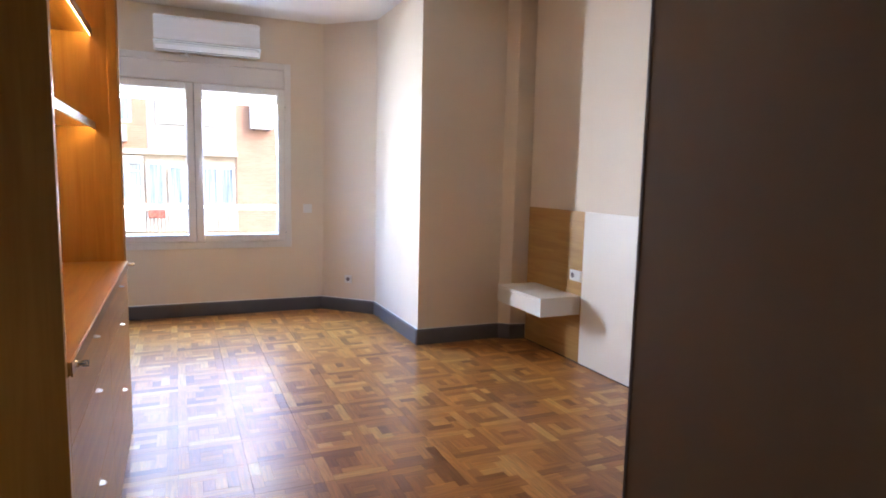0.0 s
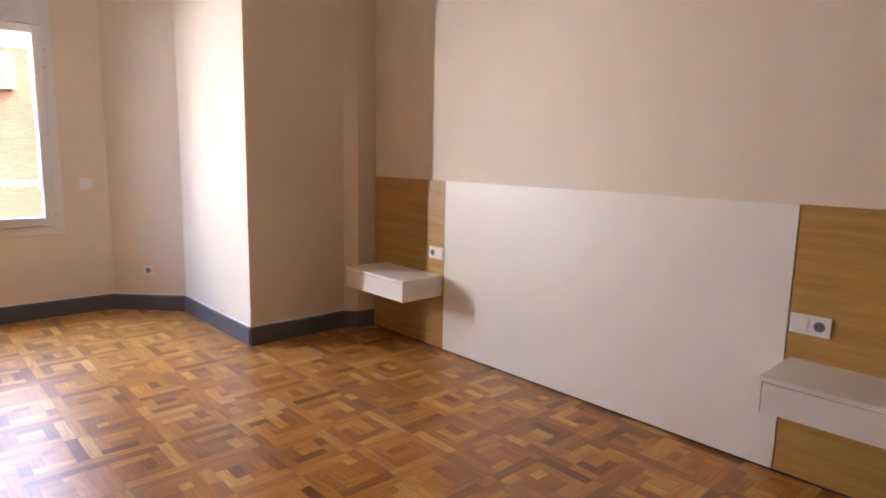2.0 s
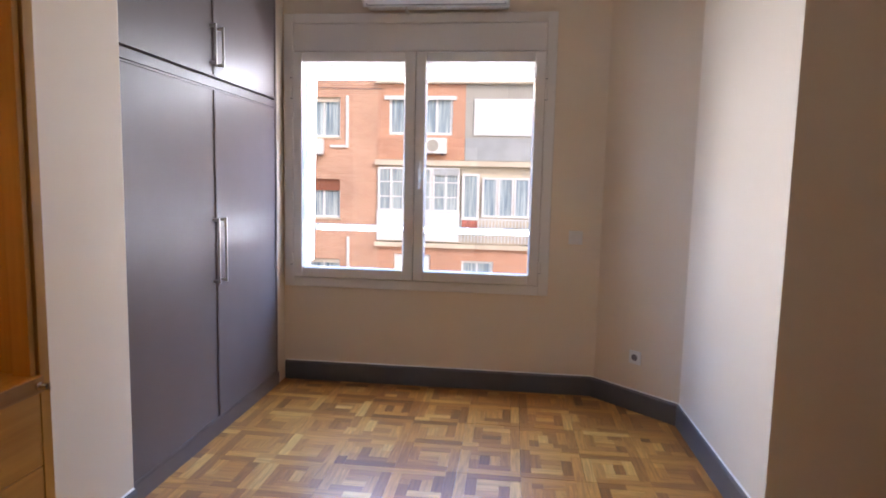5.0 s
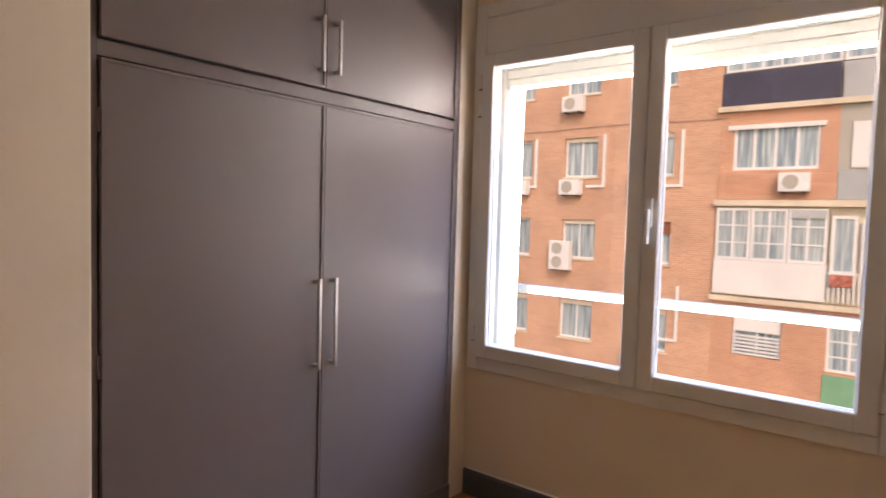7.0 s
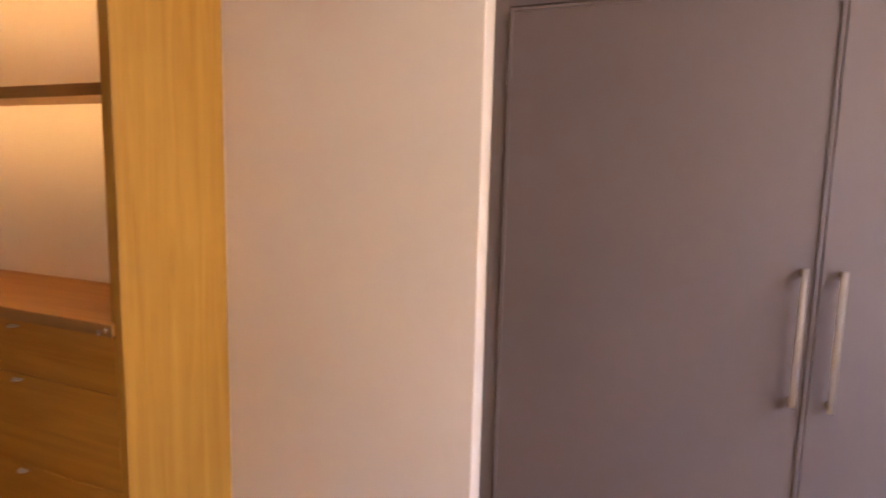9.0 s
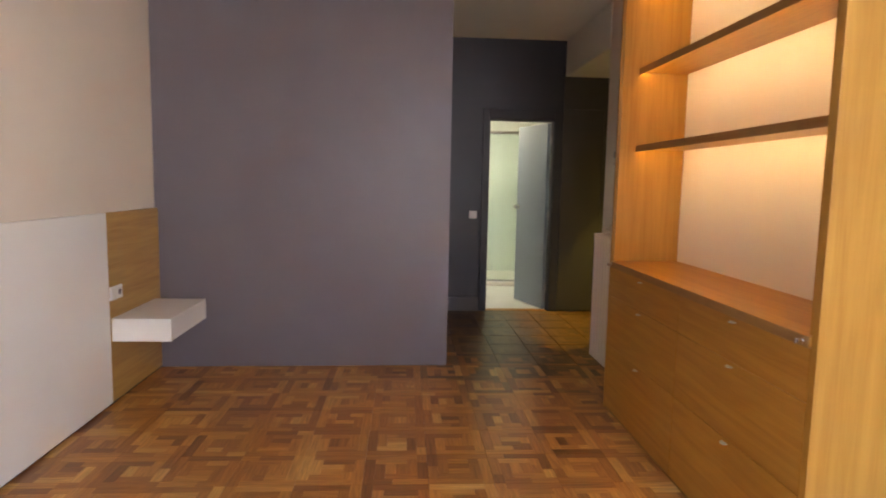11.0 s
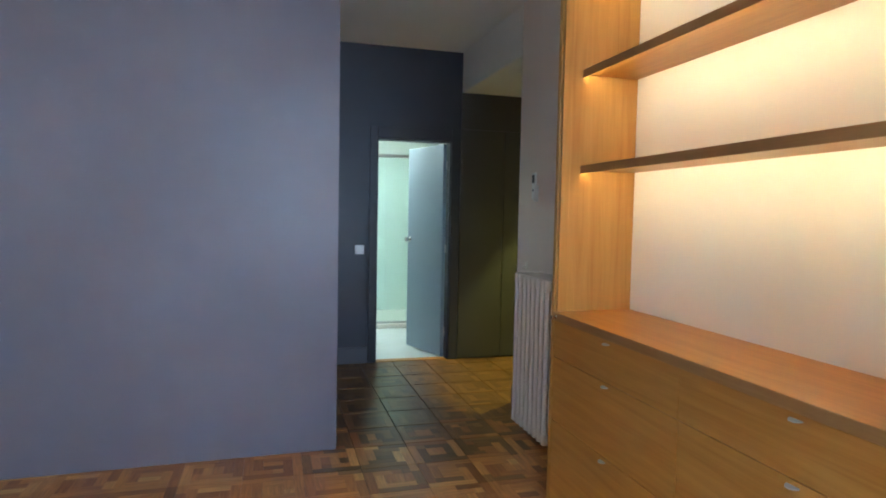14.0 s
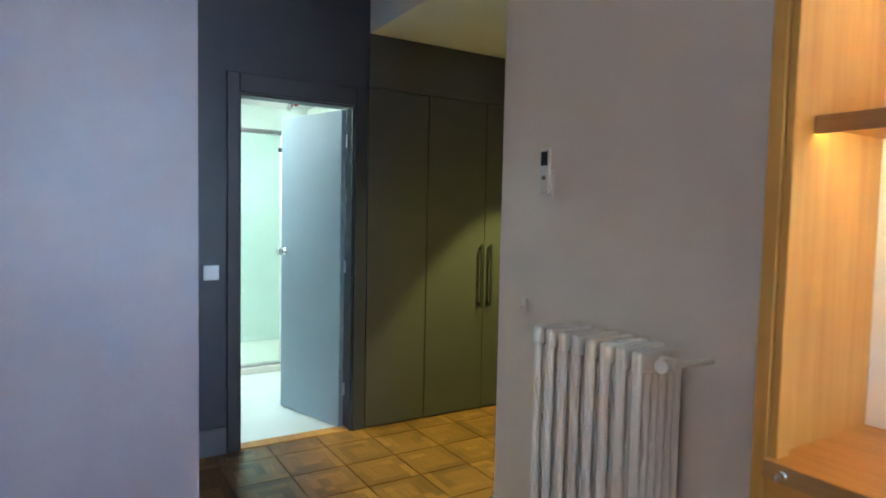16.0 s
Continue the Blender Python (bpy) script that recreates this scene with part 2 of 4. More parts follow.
def block(bm, x0, x1, y0, y1, z0, z1):
    """A closed box between two corners, added to bm."""
    vs = [bm.verts.new((x, y, z)) for x in (x0, x1) for y in (y0, y1) for z in (z0, z1)]
    for f in ((0, 1, 3, 2), (4, 6, 7, 5), (0, 4, 5, 1), (2, 3, 7, 6), (0, 2, 6, 4), (1, 5, 7, 3)):
        bm.faces.new([vs[i] for i in f])
    return vs


def box(x0, x1, y0, y1, z0, z1, bevel=0.0, seg=2):
    bm = bmesh.new()
    block(bm, x0, x1, y0, y1, z0, z1)
    if bevel:
        bmesh.ops.bevel(bm, geom=bm.edges[:], offset=bevel, segments=seg, affect="EDGES", profile=0.6)
    return bm


def tube(bm, p, q, r, n=10, r2=None):
    """A closed round rod from p to q."""
    p, q = Vector(p), Vector(q)
    m = Matrix.Translation((p + q) / 2) @ (q - p).to_track_quat("Z", "Y").to_matrix().to_4x4()
    bmesh.ops.create_cone(bm, cap_ends=True, segments=n, radius1=r, radius2=r if r2 is None else r2, depth=(q - p).length, matrix=m)


def prism(points, z0, z1):
    """An upright block over a plan outline."""
    bm = bmesh.new()
    lo = [bm.verts.new((x, y, z0)) for x, y in points]
    hi = [bm.verts.new((x, y, z1)) for x, y in points]
    bm.faces.new(lo[::-1]), bm.faces.new(hi)
    for i in range(len(points)):
        j = (i + 1) % len(points)
        bm.faces.new((lo[i], lo[j], hi[j], hi[i]))
    return bm


def thing(name, at, label, category, group="", kind=""):
    o = new(name)
    o.location = at
    o.empty_display_size = 0.1
    ORIGIN[o] = Vector(at)
    return tagged(o, label, category, group, kind)


def part(name, bm, material, parent=None, label="", smooth=False):
    """Links bm, built in world metres, as one mesh object under parent."""
    bmesh.ops.recalc_face_normals(bm, faces=bm.faces[:])
    xs = [v.co for v in bm.verts]
    mid = Vector([(min(c[i] for c in xs) + max(c[i] for c in xs)) / 2 for i in range(3)])
    bmesh.ops.translate(bm, verts=bm.verts[:], vec=-mid)
    me = bpy.data.meshes.new(name)
    bm.to_mesh(me)
    bm.free()
    for mt in (material if isinstance(material, (list, tuple)) else [material]):
        me.materials.append(mt)
    if smooth:
        me.shade_smooth()
    o = new(name, me)
    ORIGIN[o] = mid
    if parent:
        o.parent = parent
        o.location = mid - ORIGIN[parent]
    else:
        o.location = mid
    return tagged(o, label) if label else o


def again(src, parent, shift):
    """A further object on the mesh of src, moved by shift in the world."""
    o = new(src.name.split(".")[0], src.data)
    ORIGIN[o] = ORIGIN[src] + Vector(shift)
    o.parent = parent
    o.location = ORIGIN[o] - ORIGIN[parent]
    return o


def structure(name, bm, material, label, category):
    return tagged(part(name, bm, material), label, category, "", "structure")


def pierced(u0, u1, z0, z1, holes, v0, v1, along="x"):
    """A wall of thickness v0..v1 with rectangular openings (u0, u1, z0, z1), as one closed skin."""
    us = sorted({u0, u1, *[max(u0, min(u1, k)) for h in holes for k in h[:2]]})
    zs = sorted({z0, z1, *[max(z0, min(z1, k)) for h in holes for k in h[2:]]})
    nu, nz = len(us) - 1, len(zs) - 1
    gone = set()
    for h in holes:
        for i in range(nu):
            for k in range(nz):
                if h[0] <= (us[i] + us[i + 1]) / 2 <= h[1] and h[2] <= (zs[k] + zs[k + 1]) / 2 <= h[3]:
                    gone.add((i, k))
    bm, made = bmesh.new(), {}

    def vert(i, k, s):
        if (i, k, s) not in made:
            v = v1 if s else v0
            made[(i, k, s)] = bm.verts.new((us[i], v, zs[k]) if along == "x" else (v, us[i], zs[k]))
        return made[(i, k, s)]

    def solid(i, k):
        return 0 <= i < nu and 0 <= k < nz and (i, k) not in gone

    for i in range(nu):
        for k in range(nz):
            if not solid(i, k):
                continue
            for s in (0, 1):
                bm.faces.new([vert(i, k, s), vert(i + 1, k, s), vert(i + 1, k + 1, s), vert(i, k + 1, s)])
            for di, dk, a, b in ((-1, 0, (i, k), (i, k + 1)), (1, 0, (i + 1, k), (i + 1, k + 1)), (0, -1, (i, k), (i + 1, k)), (0, 1, (i, k + 1), (i + 1, k + 1))):
                if not solid(i + di, k + dk):
                    bm.faces.new([vert(*a, 0), vert(*b, 0), vert(*b, 1), vert(*a, 1)])
    return bm


def ring(x0, x1, z0, z1, w, y0, y1, bevel=0.0):
    """A picture-frame of width w in the plane of x and z."""
    bm = bmesh.new()
    block(bm, x0, x0 + w, y0, y1, z0, z1)
    block(bm, x1 - w, x1, y0, y1, z0, z1)
    block(bm, x0 + w, x1 - w, y0, y1, z0, z0 + w)
    block(bm, x0 + w, x1 - w, y0, y1, z1 - w, z1)
    if bevel:
        bmesh.ops.bevel(bm, geom=bm.edges[:], offset=bevel, segments=1, affect="EDGES")
    return bm


def spun(at, direction, outline, n=16):
    """A turned body: outline of (distance along, radius) about an axis."""
    bm = bmesh.new()
    d = Vector(direction).normalized()
    m = Matrix.Translation(at) @ d.to_track_quat("Z", "Y").to_matrix().to_4x4()
    rows = []
    for s, r in outline:
        rows.append([bm.verts.new(m @ Vector((r * math.cos(2 * math.pi * k / n), r * math.sin(2 * math.pi * k / n), s))) for k in range(n)])
    for a, b in zip(rows, rows[1:]):
        for k in range(n):
            bm.faces.new((a[k], a[(k + 1) % n], b[(k + 1) % n], b[k]))
    bm.faces.new(rows[0][::-1]), bm.faces.new(rows[-1])
    return bm


# ---- the rooms ----
H = 2.885
HX = 2.715          # headboard wall
WY = 6.10           # window wall
LX = -0.746         # wall of the bookcase and the radiator
DX = -0.82          # face of the wardrobe
BY = -1.40          # end wall of the hall

OPEN = (-0.745, 0.915, 0.665, 2.215)
structure("wall_window", pierced(-1.6, 1.32, -0.3, H + 0.3, [OPEN], WY, WY + 0.34), CREAM,
          "cream painted wall with the double window", "wall")
structure("wall_corner", prism([(1.282, WY + 0.02), (1.73, 5.66), (2.2, 5.66), (2.2, 6.44), (1.282, 6.44)], -0.3, H + 0.3), CREAM,
          "cream painted slanted wall beside the window", "wall")
structure("wall_pier", prism([(1.73, 5.659), (1.73, 4.452), (2.49, 4.452), (2.565, 4.372), (3.1, 4.355), (3.1, 5.659)], -0.3, H + 0.3), CREAM,
          "cream painted wall pier with a stepped corner", "wall")
structure("wall_headboard", box(HX, 3.1, 0.641, 4.354, -0.3, H + 0.3), CREAM, "cream painted wall behind the headboard", "wall")
structure("wall_grey", prism([(0.608, 0.602), (0.608, 0.596), (HX - 0.001, 0.645), (HX - 0.001, 0.652)], -0.3, H + 0.3), GREY, "grey painted accent wall facing the bedroom", "wall")
structure("wall_corridor", prism([(0.609, BY - 0.14), (1.3, BY - 0.14), (1.3, 0.2), (3.1, 0.2), (3.1, 0.640), (HX - 0.002, 0.644), (0.609, 0.5955)], -0.3, H + 0.3), UMBER,
          "dark umber painted side wall of the entrance hall", "wall")
DOOR = (-0.640, 0.056, -0.3, 2.06)
structure("wall_hall_end", pierced(-2.4, 0.608, -0.3, H + 0.3, [DOOR], BY - 0.12, BY), SLATE,
          "dark slate painted end wall of the hall", "wall")
structure("wall_radiator", box(LX - 0.16, LX, 0.005, 1.449, -0.3, H + 0.3, 0.004), GREIGE, "greige painted wall behind the radiator", "wall")
structure("wall_bookcase", box(LX - 0.16, LX, 1.4495, 3.3605, -0.3, H + 0.3), CREAM, "cream wall forming the back of the bookcase", "wall")
structure("wall_left", box(LX - 0.85, LX, 3.361, 4.275, -0.3, H + 0.3, 0.006), CREAM, "cream painted wall between bookcase and wardrobe", "wall")
structure("wall_wardrobe_back", box(-1.60, -1.45, 4.276, 6.099, -0.3, H + 0.3), CREAM, "plain wall behind the wardrobe", "wall")
structure("wall_recess_side", box(-2.4, LX - 0.161, 0.005, 0.2, -0.3, H + 0.3), GREIGE, "greige side wall of the hall recess", "wall")
structure("wall_wardrobe_return", box(DX - 0.5, DX + 0.003, 5.978, 6.0985, -0.3, H + 0.3), CREAM, "narrow cream wall between wardrobe and window", "wall")
structure("wall_recess_end", box(-2.4, -2.15, BY, 0.004, -0.3, H + 0.3), CUPB, "dark end wall of the hall recess", "wall")
structure("ceiling", box(-2.4, 3.1, BY - 0.12, 6.44, H, H + 0.25), CEIL, "white painted ceiling", "ceiling")
structure("soffit", box(-2.15, LX + 0.006, BY + 0.001, 0.003, 2.518, H - 0.001), CEIL, "white lowered ceiling over the hall recess", "ceiling")
structure("floor", prism([(-2.4, BY - 0.06), (0.7, BY - 0.06), (0.7, 0.3), (3.0, 0.3), (3.0, 6.2), (-1.5, 6.2), (-1.5, 0.1), (-2.4, 0.1)], -0.25, -0.011), UNDER,
          "mosaic parquet floor of varnished honey and brown oak staves", "floor")
FLOOR = bpy.data.objects["floor"]

# baseboards, butted end to end, 13 cm high with an eased top
def skirting(name, points, closed_label, mat=BASEB, h=0.13, t=0.016):
    """A strip along a line of plan points, room on its left hand."""
    bm = bmesh.new()
    for (x0, y0), (x1, y1) in zip(points, points[1:]):
        d = Vector((x1 - x0, y1 - y0, 0)).normalized()
        n = Vector((-d.y, d.x, 0)) * t
        a, b = Vector((x0, y0, 0)) - d * 0.0005, Vector((x1, y1, 0)) + d * t * 0.6
        prof = [(0.0, 0.0), (1.0, 0.0), (1.0, h - 0.012), (0.6, h), (0.0, h)]
        ra = [bm.verts.new(a + n * s + Vector((0, 0, z))) for s, z in prof]
        rb = [bm.verts.new(b + n * s + Vector((0, 0, z))) for s, z in prof]
        bm.faces.new(ra), bm.faces.new(rb[::-1])
        for i in range(5):
            j = (i + 1) % 5
            bm.faces.new((ra[i], rb[i], rb[j], ra[j]))
    # thin white strip standing in for light caught by the top edge
    lit_edge = bmesh.new()
    for (x0, y0), (x1, y1) in zip(points, points[1:]):
        d = Vector((x1 - x0, y1 - y0, 0)).normalized()
        n = Vector((-d.y, d.x, 0)) * 0.006
        rows = [[lit_edge.verts.new(Vector((x, y, z)) + n * k) for k, z in ((0.0, h + 0.0004), (1.0, h + 0.0004), (0.35, h + 0.005), (0.0, h + 0.007))] for x, y in ((x0, y0), (x1, y1))]
        lit_edge.faces.new(rows[0]), lit_edge.faces.new(rows[1][::-1])
        for i in range(4):
            j = (i + 1) % 4
            lit_edge.faces.new((rows[0][i], rows[1][i], rows[1][j], rows[0][j]))
    board = structure(name, bm, mat, closed_label, "baseboard")
    if h < 0.14:
        part("sealant_bead", lit_edge, CEIL, board, "thin white line for the light on the top edge")
    else:
        lit_edge.free()
    return board


skirting("baseboard_window", [(2.70, 4.357), (2.565, 4.372), (2.49, 4.450), (1.73, 4.450), (1.73, 5.66), (1.282, WY), (DX + 0.02, WY)],
         "dark grey painted baseboard along the window side")
skirting("baseboard_left", [(LX, 4.27), (LX, 3.37)], "dark grey painted baseboard beside the bookcase")
skirting("baseboard_radiator", [(LX, 1.445), (LX, 0.005), (LX - 0.3, 0.003)], "dark grey painted baseboard under the radiator")
skirting("baseboard_hall", [(0.13, BY), (0.606, BY)], "dark grey painted baseboard of the hall", BASEB, 0.15)


# window
def casement(win, x0, x1, hinge_x):
    sash = part("sash", ring(x0, x1, 0.73, 2.212, 0.068, 6.045, 6.105, 0.006), WHITE_PVC, win)
    p = part("pane", box(x0 + 0.066, x1 - 0.066, 6.078, 6.084, 0.796, 2.146), PANE, sash, "clear glass")
    p.visible_shadow = False
    part("glazing_bead", ring(x0 + 0.064, x1 - 0.064, 0.793, 2.149, 0.010, 6.066, 6.076, 0.002), WHITE_PVC, sash)
    for z in (0.85, 1.95, 2.08):
        bm = bmesh.new()
        tube(bm, (hinge_x, 6.042, z - 0.035), (hinge_x, 6.042, z + 0.035), 0.008)
        part("hinge", bm, WHITE_PVC, sash)
        part("hinge_pin", box(hinge_x - 0.007, hinge_x + 0.007, 6.0345, 6.0495, z - 0.0385, z - 0.0355), DARKP, sash)
    return sash


win = thing("window_1", (0.085, 6.10, 0.66), "white double casement window with shutter box above, closed", "window", "", "structure")
part("window_frame", ring(-0.803, 0.975, 0.66, 2.46, 0.064, 6.074, 6.0995, 0.004), WHITE_PVC, win)
part("mullion_seal", box(0.0815, 0.0845, 6.062, 6.1045, 0.7305, 2.2115), DARKP, win)
part("shutter_box_cover", box(-0.737, 0.909, 6.080, 6.0990, 2.222, 2.394, 0.003), WHITE_PVC, win, "white shutter box cover panel")
part("fixed_frame", ring(-0.7445, 0.9145, 0.7255, 2.2145, 0.045, 6.1055, 6.16), WHITE_PVC, win)
part("fixed_mullion", box(0.055, 0.111, 6.106, 6.155, 0.771, 2.169), WHITE_PVC, win)
casement(win, -0.737, 0.081, -0.742)
sash_r = casement(win, 0.085, 0.909, 0.914)
hb = box(0.098, 0.128, 6.030, 6.0445, 1.40, 1.52, 0.006)
hd = part("handle", hb, PLASTIC, sash_r, "white window handle")
part("lever", box(0.103, 0.123, 6.005, 6.026, 1.335, 1.475, 0.007), PLASTIC, win, "white handle lever")
bm = bmesh.new()
block(bm, -0.743, -0.70, 6.20, 6.26, 0.73, 2.2), block(bm, 0.87, 0.913, 6.20, 6.26, 0.73, 2.2)
part("shutter_guide", bm, WHITE_OUT, win, "white metal shutter guides")
bm = bmesh.new()
for k in range(3):
    block(bm, -0.70, 0.87, 6.22 - 0.004 * k, 6.24, 2.075 + 0.045 * k, 2.118 + 0.045 * k)
part("roller_shutter", bm, WHITE_OUT, win, "cream rolled-up shutter slats")
part("frame_foot", box(-0.7445, 0.9145, 6.101, 6.160, 0.6655, 0.7252), WHITE_PVC, win)
structure("window_sill", box(-0.7445, 0.9145, 6.162, 6.47, 0.62, 0.669, 0.004), WHITE_OUT, "white exterior window sill", "window sill")
rail = thing("guard_rail", (0.085, 6.52, 1.02), "white metal guard rail outside the window", "rail")
part("bar", box(-0.92, 1.11, 6.4755, 6.505, 1.015, 1.062, 0.004), WHITE_OUT, rail)
part("post", box(-0.92, -0.79, 6.445, 6.475, 0.55, 2.75, 0.006), WHITE_OUT, rail)
part("post", box(1.052, 1.11, 6.445, 6.475, 0.55, 2.75, 0.006), WHITE_OUT, rail)

# ---- wardrobe ----
wd = thing("wardrobe", (DX, 5.18, 0), "built-in taupe lacquered wardrobe with steel bar handles, closed", "wardrobe")
bm = bmesh.new()
block(bm, DX - 0.03, DX, 4.277, 4.318, 0, H - 0.002)
block(bm, DX - 0.03, DX, 5.935, 5.977, 0, H - 0.002)
for z0, z1 in ((0.0, 0.085), (1.842, 1.885), (H - 0.10, H - 0.002)):
    block(bm, DX - 0.03, DX, 4.319, 5.934, z0, z1)
part("face_frame", bm, TAUPE, wd)
part("carcass", box(-1.44, DX - 0.032, 4.28, 5.976, 0.002, H - 0.004), TAUPE, wd)
bm = bmesh.new()
block(bm, DX + 0.0005, DX + 0.012, 4.30, 5.97, 0.0, 0.085)
part("plinth", bm, TAUPE, wd)


def wardrobe_door(y0, y1, z0, z1, hy, hz0, hz1):
    d = part("door", box(DX - 0.018, DX + 0.010, y0, y1, z0, z1, 0.004), TAUPE, wd)
    bm = bmesh.new()
    g = 0.009
    for a, b, c, e in ((y0, y1, z1 - g, z1), (y0, y1, z0, z0 + g), (y0, y0 + g, z0 + g, z1 - g), (y1 - g, y1, z0 + g, z1 - g)):
        block(bm, DX + 0.0105, DX + 0.016, a, b, c, e)
    part("moulding", bm, TAUPE, d)
    bm = bmesh.new()
    block(bm, DX + 0.038, DX + 0.048, hy - 0.007, hy + 0.007, hz0, hz1)
    for z in (hz0 + 0.012, hz1 - 0.012):
        block(bm, DX + 0.011, DX + 0.0385, hy - 0.006, hy + 0.006, z - 0.008, z + 0.008)
    bmesh.ops.bevel(bm, geom=bm.edges[:], offset=0.002, segments=1, affect="EDGES")
    part("handle", bm, STEEL, d, "brushed steel bar handle")
    return d


dl = wardrobe_door(4.325, 5.1225, 0.092, 1.834, 5.088, 0.83, 1.175)
dr = wardrobe_door(5.1255, 5.930, 0.092, 1.834, 5.168, 0.83, 1.175)
wardrobe_door(4.325, 5.1225, 1.893, H - 0.108, 5.088, 1.945, 2.15)
wardrobe_door(5.1255, 5.930, 1.893, H - 0.108, 5.168, 1.945, 2.15)
for z in (0.966, 1.66, 0.3):
    bm = bmesh.new()
    tube(bm, (DX + 0.004, 4.3215, z - 0.03), (DX + 0.004, 4.3215, z + 0.03), 0.005)
    tube(bm, (DX + 0.004, 4.3215, z + 0.0305), (DX + 0.004, 4.3215, z + 0.037), 0.006)
    part("hinge", bm, TAUPE, wd)

# ---- bookcase ----
def half_moon(x, y, z):
    """A thin half-round tab that stands out from a drawer front and droops a little."""
    bm = bmesh.new()
    pts = [(0.0, -0.021)] + [(0.020 * math.sin(math.pi * k / 10), -0.021 * math.cos(math.pi * k / 10)) for k in range(1, 10)] + [(0.0, 0.021)]
    lo = [bm.verts.new((x + a, y + b, z - 0.15 * a - 0.0025)) for a, b in pts]
    hi = [bm.verts.new((x + a, y + b, z - 0.15 * a)) for a, b in pts]
    bm.faces.new(lo[::-1]), bm.faces.new(hi)
    for i in range(len(pts)):
        j = (i + 1) % len(pts)
        bm.faces.new((lo[i], lo[j], hi[j], hi[i]))
    return bm


BX, Y0, Y1 = -0.327, 1.450, 3.358
bc = thing("bookcase", (-0.54, 2.41, 0), "tall oak bookcase with lit open shelves over six drawers", "bookcase")
for a, b in ((Y0, Y0 + 0.030), (Y1 - 0.030, Y1)):
    part("side_panel", box(LX + 0.001, BX, a, b, 0.001, H - 0.003, 0.002), OAK_V, bc)
    s = 1 if a == Y0 else -1
    e0, e1 = sorted((b + 0.003 if s > 0 else a - 0.003, (b + 0.020) if s > 0 else a - 0.020))
    part("inner_stile", box(BX - 0.05, BX - 0.006, e0, e1, 0.926, H - 0.02, 0.002), OAK_V, bc)
part("counter", box(LX + 0.001, BX + 0.006, Y0 + 0.0305, Y1 - 0.0305, 0.890, 0.925, 0.002), [OAK_Y], bc, "oak worktop over the drawers")
part("counter_edge", box(BX + 0.0065, BX + 0.010, Y0 + 0.0305, Y1 - 0.0305, 0.888, 0.924), OAK_EDGE, bc, "darker oak front edge")
part("carcass", box(LX + 0.001, BX - 0.022, Y0 + 0.0305, Y1 - 0.0305, 0.002, 0.889), OAK_EDGE, bc)
part("top_panel", box(LX + 0.001, BX, Y0 + 0.0305, Y1 - 0.0305, H - 0.06, H - 0.004), OAK_Y, bc)
part("back_panel", box(LX + 0.001, LX + 0.010, Y0 + 0.0305, Y1 - 0.0305, 0.926, H - 0.061), WHITE_LAC, bc, "white back panel")
for z in (1.584, 2.034, 2.484):
    sh = part("shelf", box(LX + 0.0105, -0.445, Y0 + 0.031, Y1 - 0.031, z + 0.014, z + 0.038, 0.0015), OAK_Y, bc)
    part("shelf_edge", box(-0.4445, -0.4395, Y0 + 0.0315, Y1 - 0.0315, z, z + 0.0375, 0.001), OAK_EDGE, sh, "darker oak front lip")
    part("led_strip", box(-0.4475, -0.4450, Y0 + 0.04, Y1 - 0.04, z + 0.0020, z + 0.0135), LED, sh, "warm white glowing strip light")
mid = 2.415
for a, b in ((Y0 + 0.033, mid - 0.0015), (mid + 0.0015, Y1 - 0.033)):
    for z0, z1 in ((0.712, 0.884), (0.405, 0.709), (0.018, 0.402)):
        d = part("drawer", box(BX - 0.020, BX, a, b, z0, z1, 0.0015), OAK_Y, bc)
        ky = (a + b) / 2 + 0.012
        part("pull", half_moon(BX + 0.0005, ky, z1 - 0.014), PULL, d, "half-moon metal tab pull")
part("plinth", box(BX - 0.022, BX - 0.006, Y0 + 0.031, Y1 - 0.031, 0.001, 0.0165), OAK_EDGE, bc)
for y in (Y0 + 0.075, Y1 - 0.050):
    k = part("lock", spun((BX + 0.0102, y, 0.907), (1, 0, 0), [(0, 0.009), (0.006, 0.009), (0.009, 0.006), (0.024, 0.006)], 12), CHROME, bc, "small chrome lock")
    part("ring", ring(BX + 0.024, BX + 0.040, 0.899, 0.915, 0.003, y - 0.0015, y + 0.0015), CHROME, k)

# ---- headboard and bedside tables ----
FX = 2.690
hbd = thing("headboard", (FX, 2.5, 0), "low wall headboard, white lacquered centre between oak panels", "headboard")
part("centre_panel", box(FX - 0.004, HX - 0.002, 1.416, 3.538, 0.012, 1.161, 0.0015), WHITE_LAC, hbd, "white lacquered panel")
for a, b in ((3.540, 4.322), (0.655, 1.414)):
    part("side_panel", box(FX, HX - 0.002, a, b, 0.012, 1.161, 0.0015), OAK_HEAD, hbd, "oak veneer panel")
part("shadow_plinth", box(FX + 0.006, HX - 0.003, 0.66, 4.31, 0.0005, 0.0115), DARKP, hbd)


